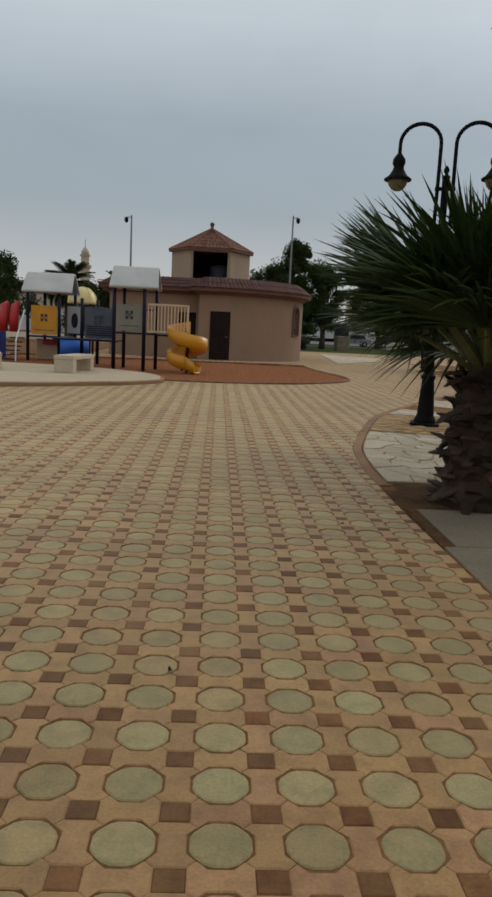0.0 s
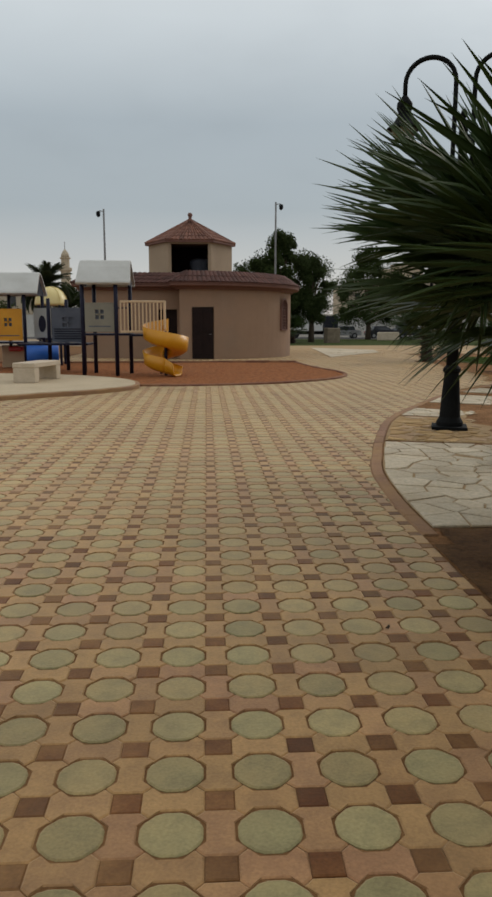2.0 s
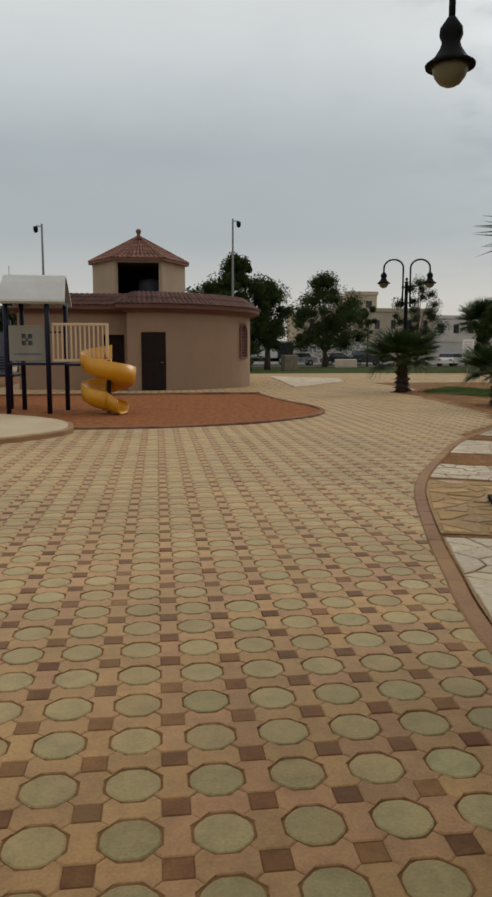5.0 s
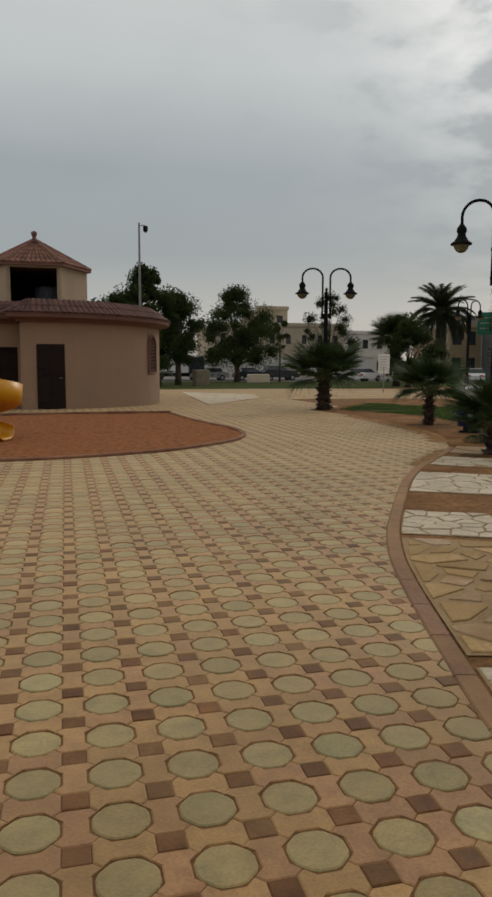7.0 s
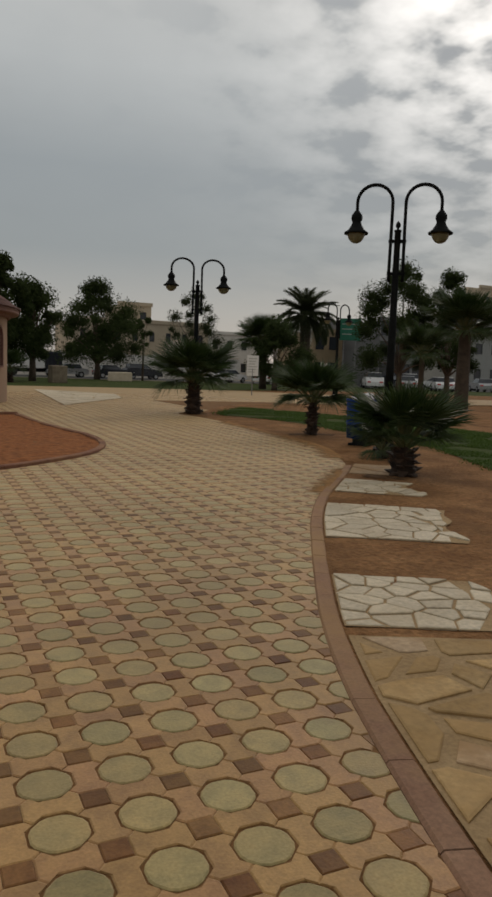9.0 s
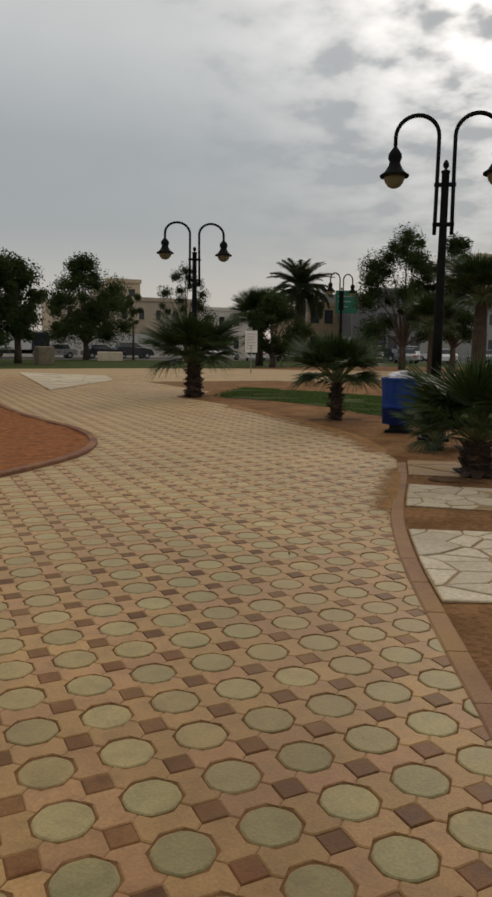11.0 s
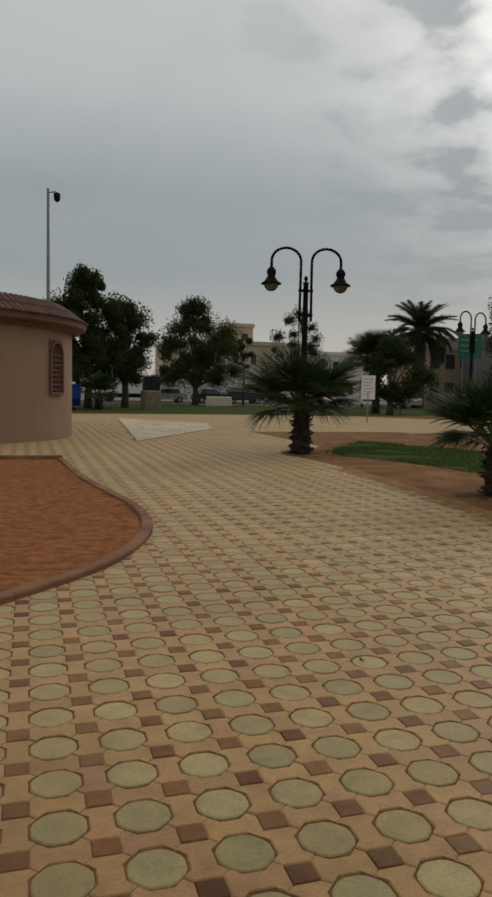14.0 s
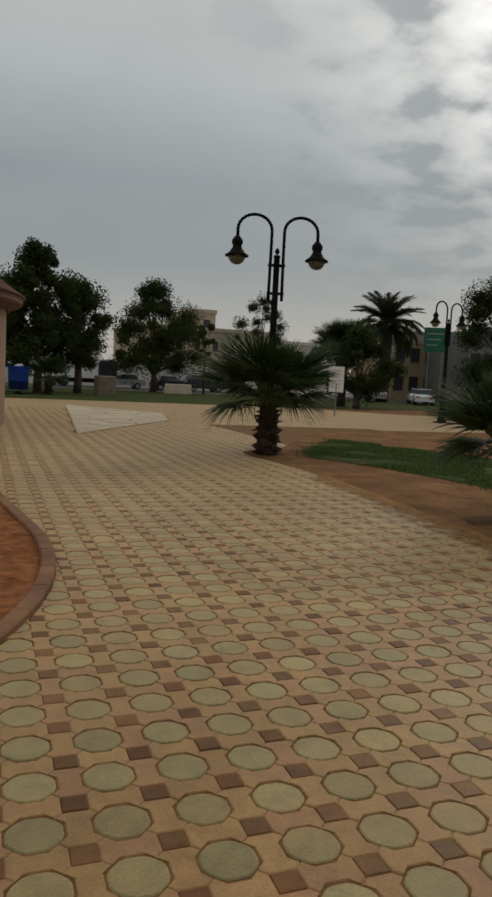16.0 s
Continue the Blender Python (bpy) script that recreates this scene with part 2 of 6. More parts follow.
# blotches mix darker red sand with painted shade among the clods
M_SAND = mat("play_sand", (0.25, 0.088, 0.034), (0.40, 0.17, 0.072), 2.6, 0.97, 0.7, 9, fine_amt=0.5, spec=0.06, stain_or_shade=(0.15, 0.055, 0.025), stain_scale=2.6, stain_at=0.58, bump_dist=0.05)
M_GROUND = mat("ground_sandy", (0.30, 0.22, 0.14), (0.38, 0.28, 0.18), 0.2, 0.97, 0.5, 8)
M_FLAG = mat("flagstone", (0.50, 0.405, 0.27), (0.61, 0.515, 0.37), 3.0, 0.75, 0.35, 30, objrand=0.16, stain_or_shade=(0.40, 0.30, 0.18), stain_scale=1.0, stain_at=0.62)
M_FLAG2 = mat("flagstone_dusty", (0.42, 0.26, 0.105), (0.55, 0.375, 0.185), 3.0, 0.85, 0.35, 30, objrand=0.3, spec=0.15, stain_or_shade=(0.40, 0.25, 0.11), stain_scale=2.2, stain_at=0.52)
M_FLAG3 = mat("flagstone_sandy", (0.46, 0.315, 0.19), (0.58, 0.425, 0.275), 3.0, 0.85, 0.35, 30, objrand=0.25, spec=0.15, stain_or_shade=(0.36, 0.215, 0.10), stain_scale=2.6, stain_at=0.5)
M_MORTAR = mat("flag_mortar", (0.34, 0.225, 0.115), (0.43, 0.30, 0.165), 3.0, 0.95, 0.4, spec=0.1)
M_GREYSLAB = mat("cement_slab", (0.20, 0.155, 0.10), (0.265, 0.21, 0.135), 1.5, 0.85, 0.25)
M_GRASSBED = mat("turf", (0.033, 0.052, 0.012), (0.066, 0.088, 0.022), 1.5, 0.95, 0.6, 40, fine_amt=0.4, spec=0.05, stain_or_shade=(0.12, 0.085, 0.045), stain_scale=0.7, stain_at=0.66)
M_GRASS = leaf_mat("grass_blade", (0.04, 0.085, 0.012), (0.10, 0.15, 0.03), 0.6)
M_STUCCO = mat("stucco_tan", (0.295, 0.185, 0.118), (0.345, 0.218, 0.14), 0.9, 0.9, 0.3, 50, fine_amt=0.12, stain_or_shade=(0.27, 0.185, 0.128), stain_scale=0.5)
M_STUCCO_L = mat("stucco_light", (0.33, 0.245, 0.168), (0.385, 0.29, 0.2), 0.9, 0.9, 0.3, 50, fine_amt=0.12)
M_ROOF = mat("clay_tile", (0.15, 0.06, 0.038), (0.25, 0.105, 0.065), 2.0, 0.8, 0.3, 30, island=0.3)
M_SKIRT = mat("clay_tile_dark", (0.075, 0.03, 0.023), (0.125, 0.05, 0.036), 2.0, 0.85, 0.3, 30, island=0.3)
M_FASCIA = mat("fascia_brown", (0.15, 0.068, 0.05), (0.19, 0.09, 0.065), 1.5, 0.8, 0.2)
M_DARKWOOD = mat("dark_door", (0.012, 0.006, 0.005), (0.022, 0.011, 0.009), 4.0, 0.75, 0.2, spec=0.2)
M_BLACKIRON = mat("black_iron", (0.006, 0.007, 0.007), (0.012, 0.013, 0.013), 6.0, 0.68, 0.15, 80, spec=0.08)
M_LAMPGLASS = glass_mat("lamp_glass", (0.24, 0.22, 0.13), 0.4)
M_CONC = mat("bench_stone", (0.50, 0.41, 0.30), (0.60, 0.50, 0.38), 2.5, 0.85, 0.3, 40, fine_amt=0.1)
M_PLATTOP = mat("platform_cement", (0.46, 0.365, 0.235), (0.54, 0.435, 0.29), 1.2, 0.9, 0.25)
M_NAVY = mat("navy_post", (0.007, 0.007, 0.02), (0.013, 0.013, 0.032), 4.0, 0.4, 0.05, spec=0.2, fine_amt=0.05)
M_PLGREY = mat("plastic_grey", (0.36, 0.36, 0.33), (0.42, 0.42, 0.39), 2.0, 0.5, 0.08, fine_amt=0.05)
M_PLROOF = mat("plastic_roof", (0.47, 0.47, 0.44), (0.55, 0.55, 0.52), 1.5, 0.55, 0.1, stain_or_shade=(0.38, 0.37, 0.33), fine_amt=0.05)
M_SLATE = mat("plastic_slate", (0.085, 0.095, 0.12), (0.12, 0.13, 0.16), 2.0, 0.5, 0.08, spec=0.2, fine_amt=0.05)
M_TANPANEL = mat("plastic_tan", (0.19, 0.175, 0.135), (0.235, 0.215, 0.165), 2.0, 0.5, 0.08, fine_amt=0.05)
M_BEIGEPL = mat("plastic_beige", (0.56, 0.40, 0.24), (0.64, 0.47, 0.29), 2.0, 0.5, 0.08, fine_amt=0.05)
M_YELLOW = mat("plastic_yellow", (0.56, 0.235, 0.005), (0.66, 0.30, 0.01), 1.5, 0.38, 0.06, fine_amt=0.05)
M_BRIGHTBLUE = mat("plastic_bright_blue", (0.006, 0.09, 0.42), (0.012, 0.13, 0.52), 2.0, 0.45, 0.1, fine_amt=0.05)
M_CREAM = mat("plastic_cream", (0.72, 0.58, 0.24), (0.78, 0.66, 0.32), 1.5, 0.4, 0.06, fine_amt=0.05)
M_RED = mat("plastic_red", (0.42, 0.02, 0.02), (0.52, 0.035, 0.03), 1.5, 0.4, 0.06, fine_amt=0.05)
M_BLUE = mat("plastic_blue", (0.004, 0.032, 0.20), (0.008, 0.05, 0.28), 2.0, 0.55, 0.1, spec=0.15, stain_or_shade=(0.02, 0.05, 0.14), fine_amt=0.05)
M_BLUEDARK = mat("plastic_blue_dark", (0.003, 0.010, 0.05), (0.006, 0.017, 0.08), 3.0, 0.6, 0.1, spec=0.12, fine_amt=0.1)
M_WHITEPL = mat("plastic_white", (0.66, 0.66, 0.64), (0.76, 0.75, 0.73), 2.0, 0.5, 0.05, fine_amt=0.05)
M_BAG = mat("bin_bag", (0.60, 0.58, 0.60), (0.78, 0.76, 0.78), 6.0, 0.4, 0.4, island=0.25)
M_FROND = leaf_mat("fan_frond", (0.02, 0.042, 0.011), (0.06, 0.092, 0.025), 0.42, 0.14)
M_FRONDMID = leaf_mat("fan_frond_light", (0.03, 0.055, 0.018), (0.085, 0.112, 0.045), 0.45, 0.16)
M_PETIOLE = mat("petiole", (0.09, 0.11, 0.035), (0.15, 0.15, 0.06), 5.0, 0.5, 0.1)
M_BOOT = mat("palm_boot", (0.022, 0.011, 0.006), (0.085, 0.048, 0.028), 6.0, 0.9, 0.6, 60, island=0.45)
M_TRUNK = mat("bark", (0.06, 0.042, 0.03), (0.12, 0.085, 0.06), 5.0, 0.95, 0.7, 40)
M_PALMTRUNK = mat("palm_trunk", (0.045, 0.032, 0.021), (0.085, 0.06, 0.04), 5.0, 0.95, 0.8, 30)
M_LEAF_A = leaf_mat("tree_leaf", (0.02, 0.033, 0.011), (0.06, 0.082, 0.026), 0.85, 0.25)
M_LEAF_B = leaf_mat("tree_leaf_grey", (0.026, 0.036, 0.015), (0.065, 0.078, 0.036), 0.85, 0.28)
M_DATE = leaf_mat("date_leaflet", (0.04, 0.055, 0.025), (0.085, 0.10, 0.05), 0.5, 0.2)
M_ASPHALT = mat("asphalt", (0.045, 0.045, 0.045), (0.065, 0.063, 0.06), 1.0, 0.9, 0.3)
M_WALLWHITE = mat("boundary_white", (0.55, 0.53, 0.49), (0.63, 0.61, 0.57), 0.5, 0.9, 0.1)
M_VILLA = mat("villa_sand", (0.44, 0.36, 0.26), (0.50, 0.42, 0.31), 0.3, 0.9, 0.1)
M_GREYB = mat("office_grey", (0.14, 0.14, 0.14), (0.19, 0.19, 0.185), 0.4, 0.7, 0.1)
# facade grey lightened so that the colour carries the distance haze
M_APART = mat("apartment_hazed_grey", (0.25, 0.255, 0.24), (0.30, 0.305, 0.285), 0.4, 0.8, 0.1)
M_SHOP = mat("shop_ochre", (0.27, 0.20, 0.115), (0.33, 0.25, 0.15), 0.4, 0.8, 0.1)
M_PANE = mat("dark_pane", (0.02, 0.024, 0.03), (0.035, 0.04, 0.048), 1.0, 0.15, 0.0, fine_amt=0.05)
M_CARWHITE = mat("car_white", (0.68, 0.68, 0.68), (0.74, 0.74, 0.74), 1.0, 0.25, 0.0, fine_amt=0.05)
M_CARDARK = mat("car_dark", (0.02, 0.022, 0.03), (0.03, 0.034, 0.045), 1.0, 0.25, 0.0, fine_amt=0.05)
M_CARSILV = mat("car_silver", (0.34, 0.35, 0.36), (0.42, 0.43, 0.44), 1.0, 0.3, 0.0, metal=0.5, fine_amt=0.05)
M_RUBBER = mat("rubber", (0.015, 0.015, 0.015), (0.025, 0.025, 0.025), 5.0, 0.9, 0.1)
M_SIGNGREEN = mat("sign_green", (0.0, 0.11, 0.06), (0.004, 0.14, 0.08), 1.0, 0.5, 0.0, fine_amt=0.05)
M_STEEL = mat("pole_steel", (0.22, 0.22, 0.22), (0.30, 0.30, 0.30), 3.0, 0.5, 0.1, metal=0.6)
M_BOULDER = mat("boulder", (0.16, 0.125, 0.085), (0.25, 0.20, 0.14), 3.0, 0.95, 0.6, 20)
M_LITTER = mat("dry_litter", (0.05, 0.032, 0.02), (0.10, 0.065, 0.04), 10.0, 0.9, 0.2)


# ---- builders ----
from mathutils import geometry


def mesh_from(name, verts, faces, material, smooth=False):
    me = bpy.data.meshes.new(name)
    me.from_pydata(verts, [], faces)
    me.materials.append(material)
    if smooth:
        me.polygons.foreach_set("use_smooth", [True] * len(me.polygons))
    me.update()
    return me


def part(name, bm, material, parent, label="", smooth=False):
    """Links a bmesh as one mesh object under a thing or a part."""
    me = bpy.data.meshes.new(name)
    bmesh.ops.recalc_face_normals(bm, faces=bm.faces)
    bm.to_mesh(me)
    bm.free()
    me.materials.append(material)
    if smooth:
        me.polygons.foreach_set("use_smooth", [True] * len(me.polygons))
    ob = new(name, me)
    ob.parent = parent
    if label:
        tagged(ob, label)
    return ob


def thing(name, label, category, group="", x=0.0, y=0.0, z=0.0, rz=0.0, kind=""):
    ob = tagged(new(name), label, category, group, kind)
    ob.empty_display_size = 0.1
    ob.matrix_basis = pose(x, y, z, 0, 0, rz)
    return ob


def box(bm, x0, x1, y0, y1, z0, z1, bevel=0.0, m=None):
    r = bmesh.ops.create_cube(bm, size=1.0)
    vs = r["verts"]
    for v in vs:
        v.co = Vector(((x0 + x1) / 2 + v.co.x * (x1 - x0), (y0 + y1) / 2 + v.co.y * (y1 - y0), (z0 + z1) / 2 + v.co.z * (z1 - z0)))
    if m is not None:
        bmesh.ops.transform(bm, matrix=m, verts=vs)
    if bevel:
        es = list({e for v in vs for e in v.link_edges})
        bmesh.ops.bevel(bm, geom=es, offset=bevel, segments=2, profile=0.5, affect="EDGES")
    return vs


def boxes(*dims, bevel=0.0):
    bm = bmesh.new()
    for d in dims:
        box(bm, *d, bevel=bevel)
    return bm


def lathe(profile, n=20, bm=None, x=0.0, y=0.0):
    """A turned shape from (radius, z) pairs."""
    bm = bm or bmesh.new()
    rings = []
    for r, z in profile:
        rings.append([bm.verts.new((x + r * math.cos(2 * math.pi * k / n), y + r * math.sin(2 * math.pi * k / n), z)) for k in range(n)])
    for a, b in zip(rings, rings[1:]):
        for k in range(n):
            bm.faces.new((a[k], a[(k + 1) % n], b[(k + 1) % n], b[k]))
    bm.faces.new(rings[0][::-1])
    bm.faces.new(rings[-1])
    return bm


def tube(points, radius, n=8, bm=None, radii=None):
    """A round bar along points."""
    bm = bm or bmesh.new()
    pts = [Vector(p) for p in points]
    rings = []
    side = None
    for i, p in enumerate(pts):
        d = (pts[min(i + 1, len(pts) - 1)] - pts[max(i - 1, 0)]).normalized()
        if side is None:
            side = d.orthogonal().normalized()
        side = (side - d * side.dot(d)).normalized()
        up = d.cross(side)
        r = radii[i] if radii else radius
        rings.append([bm.verts.new(p + r * (math.cos(2 * math.pi * k / n) * side + math.sin(2 * math.pi * k / n) * up)) for k in range(n)])
    for a, b in zip(rings, rings[1:]):
        for k in range(n):
            bm.faces.new((a[k], a[(k + 1) % n], b[(k + 1) % n], b[k]))
    bm.faces.new(rings[0][::-1])
    bm.faces.new(rings[-1])
    return bm


def sheet(name, poly, z, material, label, category, step=0.0, rough=0.0, kind="structure", parent=None):
    """A flat or gently uneven sheet inside a polygon, filled on a grid where step is given."""
    bm = bmesh.new()
    flat = [Vector((x, y)) for x, y in poly]
    co, _, tris, *_ = geometry.delaunay_2d_cdt(flat, [], [list(range(len(flat)))], 1, 1e-5)
    vs = [bm.verts.new((c.x, c.y, z)) for c in co]
    for t in tris:
        bm.faces.new([vs[k] for k in t])
    if step:
        xs, ys = [p[0] for p in poly], [p[1] for p in poly]
        for axis, lo, hi in ((0, min(xs), max(xs)), (1, min(ys), max(ys))):
            k = lo + step
            while k < hi:
                co = Vector((k, 0, 0)) if axis == 0 else Vector((0, k, 0))
                no = Vector((1, 0, 0)) if axis == 0 else Vector((0, 1, 0))
                bmesh.ops.bisect_plane(bm, geom=bm.verts[:] + bm.edges[:] + bm.faces[:], plane_co=co, plane_no=no)
                k += step
        for v in bm.verts:
            p = v.co
            v.co.z += rough * (noise.noise(Vector((p.x * 1.3, p.y * 1.3, 0))) + 0.5 * noise.noise(Vector((p.x * 4, p.y * 4, 3))))
    me = bpy.data.meshes.new(name)
    bmesh.ops.triangulate(bm, faces=[f for f in bm.faces if len(f.verts) > 4])
    bm.normal_update()
    for f in bm.faces:
        if f.normal.z < 0:
            f.normal_flip()
    bm.to_mesh(me)
    bm.free()
    me.materials.append(material)
    if step:
        me.polygons.foreach_set("use_smooth", [True] * len(me.polygons))
    ob = new(name, me)
    if parent:
        ob.parent = parent
        return ob
    return tagged(ob, label, category, kind=kind)


# ---- plan ----
P = 0.275  # spacing of the pavers
KERB = [(1.98, -8.0), (1.98, 0.0), (1.98, 3.0), (1.96, 5.2), (1.95, 6.2), (1.96, 7.1), (1.97, 7.8), (2.02, 8.55), (2.09, 9.2), (2.19, 9.72), (2.32, 10.22), (2.45, 10.75), (2.6, 11.3), (2.84, 12.13),
        (3.0, 12.64), (3.18, 13.15), (3.53, 13.95), (3.97, 14.79), (4.4, 15.58), (4.91, 16.48), (5.53, 17.43), (6.12, 18.2), (6.79, 19.02), (7.6, 20.1)]
VERGE = [(7.6, 20.1), (8.2, 21.4), (8.6, 22.6), (8.8, 24.0), (8.95, 25.8), (9.08, 27.6), (9.1, 29.2), (8.98, 30.6), (8.88, 31.5), (9.2, 32.3), (10.2, 33.0), (11.2, 34.6), (12.4, 36.4), (14.2, 38.2), (17.0, 39.2), (22.0, 39.6)]
PIT = [(-1.1, 19.55), (-0.2, 19.52), (0.76, 19.62), (1.8, 20.0), (2.58, 20.37), (3.36, 21.06), (3.98, 21.79), (4.41, 22.7), (4.6, 23.6), (4.62, 24.5), (4.48, 25.55), (4.3, 26.8), (4.14, 28.2), (4.06, 29.6), (3.98, 30.7), (2.5, 30.75), (0.5, 30.55), (-2.5, 30.3), (-8.0, 30.1), (-12, 28), (-12.0, 23.2)]
PLATFORM = [(-1.1, 19.0), (-1.22, 18.5), (-1.55, 18.0), (-2.0, 17.5), (-2.55, 17.05), (-3.2, 16.5), (-3.9, 16.05), (-4.8, 15.6), (-6.0, 15.25), (-7.5, 15.1), (-9.0, 15.4), (-9.5, 20.0), (-8.0, 22.6), (-5.5, 22.9), (-3.6, 22.4), (-2.4, 21.7), (-1.6, 20.8), (-1.2, 19.9)]
SLAB = [(6.1, 35.4), (9.8, 41.6), (10.5, 45.6), (7.3, 50.2)]
KC, KR = Vector((-0.3, 38.4)), 4.88  # kiosk centre and radius


def smooth_line(pts, n=4):
    """Catmull-Rom through points."""
    out = []
    for i in range(len(pts) - 1):
        p = [Vector(pts[max(0, min(len(pts) - 1, i + k))]) for k in (-1, 0, 1, 2)]
        for j in range(n):
            t = j / n
            out.append(tuple(0.5 * ((2 * p[1]) + (p[2] - p[0]) * t + (2 * p[0] - 5 * p[1] + 4 * p[2] - p[3]) * t * t + (3 * p[1] - p[0] - 3 * p[2] + p[3]) * t ** 3)))
    out.append(tuple(pts[-1]))
    return out


def inside(poly, x, y):
    hit = False
    for (x0, y0), (x1, y1) in zip(poly, poly[1:] + poly[:1]):
        if (y0 > y) != (y1 > y) and x < (x1 - x0) * (y - y0) / (y1 - y0) + x0:
            hit = not hit
    return hit


def offset_line(line, d):
    """A line moved to its right by d."""
    out = []
    for i, p in enumerate(line):
        a, b = Vector(line[max(i - 1, 0)]), Vector(line[min(i + 1, len(line) - 1)])
        t = (b - a).normalized()
        out.append((p[0] + t.y * d, p[1] - t.x * d))
    return out


KERB_S, VERGE_S = smooth_line(KERB), smooth_line(VERGE, 3)
PAVED = [(-16, -8)] + KERB_S + VERGE_S[1:] + [(22, 52), (14, 54), (-16, 54)]

# ---- ground, sheets ----
sheet("ground", [(-900, -900), (900, -900), (900, 900), (-900, 900)], -0.07, M_GROUND, "sandy bare ground reaching the horizon", "ground")
sheet("pavement_bed", PAVED, -0.0058, M_BED, "brown sand bed under the pavers", "pavement")
sheet("pavement_far", [(-5.9, 47.2), (16.45, 47.2), (16.45, 39.4), (22, 39.7), (40, 42.0), (40, 47.0), (25, 52.2), (22, 56.0), (14, 56.5), (-5.9, 54.5)], -0.002, M_FARPAVE, "worn buff paving running on to the lawn", "pavement")
sheet("soil_verge", KERB_S[::-1] + [(2.03, -8), (60, -8), (60, 38.5), (22, 39.5)] + VERGE_S[::-1], -0.009, M_SOIL, "bare brown soil beside the paving", "soil", 0.35, 0.014)
sheet("sand_pit", PIT, 0.012, M_SAND, "reddish raked sand of the play area", "sand", 0.22, 0.024)
sheet("distant_lawn", [(5, 57), (16, 55.5), (34, 62), (70, 50), (90, 60), (40, 82), (5, 84), (-4, 60)], -0.03, M_GRASSBED, "distant strip of green lawn", "grass")
sheet("soil_strip", [(22, 52), (14, 54), (16, 55.4), (34, 61.8), (70, 49.5), (70, 40), (22, 39.5), (40, 44)], -0.035, M_SOIL, "reddish soil strip behind the path", "soil")
sheet("road", [(-200, 86), (300, 86), (300, 100), (-200, 100)], -0.04, M_ASPHALT, "grey asphalt street behind the park", "road")
sheet("car_park", [(42, 80), (90, 56), (170, 60), (120, 86), (34, 86)], -0.045, M_ASPHALT, "asphalt car park beside the street", "road")


def kerb_run(name, line, width, z0, z1, length, label, material=None):
    """A row of kerb blocks along a line, each block an object of its own."""
    root = thing(name, label, "kerb", kind="structure")
    acc = 0.0
    pts = [Vector(p) for p in line]
    out = [Vector(p) for p in offset_line(line, width)]
    block = [0]
    for k in range(1, len(pts)):
        acc += (pts[k] - pts[k - 1]).length
        block.append(k)
        if acc >= length or k == len(pts) - 1:
            a, b = [pts[j] for j in block], [out[j] for j in block]
            g = 0.006
            a[0] = a[0] + (a[1] - a[0]).normalized() * g
            b[0] = b[0] + (b[1] - b[0]).normalized() * g
            bm = bmesh.new()
            jit = 0.004 * math.sin(k * 12.9)
            e = 0.012
            rows = []
            for p, q in zip(a, b):
                d = (q - p).normalized()
                rows.append([bm.verts.new((*v, z)) for v, z in ((p, z0), (p, z1 - e + jit), (p + d * e, z1 + jit), (q - d * e, z1 + jit), (q, z1 - e + jit), (q, z0))])
            for r0, r1 in zip(rows, rows[1:]):
                for j in range(5):
                    bm.faces.new((r0[j], r0[j + 1], r1[j + 1], r1[j]))
            bm.faces.new(rows[0][::-1])
            bm.faces.new(rows[-1])
            part("kerb_stone", bm, material or M_KERB, root)
            block, acc = [k], 0.0
    return root


def even(line, step):
    """The line again, with points at even steps."""
    out, need = [Vector(line[0])], step
    for a, b in zip(line, line[1:]):
        a, b = Vector(a), Vector(b)
        d = (b - a).length
        s = need
        while s <= d:
            out.append(a + (b - a) * (s / d))
            s += step
        need = s - d
    return [tuple(p) for p in out]


kerb_run("kerb_path", even([p for p in KERB_S if p[1] > 6.9], 0.25), 0.115, -0.05, 0.007, 0.49, "worn pinkish concrete kerb along the paving")
PIT_S = smooth_line(PIT[:15], 3)
kerb_run("kerb_pit", even(PIT_S, 0.25)[::-1], 0.11, -0.06, 0.045, 0.49, "reddish concrete kerb round the sand pit", M_KERBRED)
kerb_run("kerb_pit_back", even([(3.98, 30.7), (2.5, 30.75), (0.5, 30.55), (-2.5, 30.3), (-8.0, 30.1)], 0.25)[::-1], 0.12, -0.06, 0.08, 0.49, "reddish concrete kerb behind the sand pit", M_KERBRED)


def extruded(poly, z0, z1, bevel=0.02):
    bm = bmesh.new()
    f = bm.faces.new([bm.verts.new((x, y, z1)) for x, y in poly])
    f.normal_update()
    if f.normal.z < 0:
        f.normal_flip()
    r = bmesh.ops.extrude_face_region(bm, geom=[f])
    for v in r["geom"]:
        if isinstance(v, bmesh.types.BMVert):
            v.co.z = z0
    if bevel:
        es = [e for e in bm.edges if all(abs(v.co.z - z1) < 1e-6 for v in e.verts)]
        bmesh.ops.bevel(bm, geom=es, offset=bevel, segments=2, profile=0.5, affect="EDGES")
    return bm


plat = thing("pavement_platform", "raised pale cement platform with a rounded pink kerb edge", "platform", kind="structure")
PLAT_S = smooth_line(PLATFORM + PLATFORM[:1], 3)[:-1]
part("slab", extruded(PLAT_S, -0.05, 0.10), M_PLATTOP, plat)
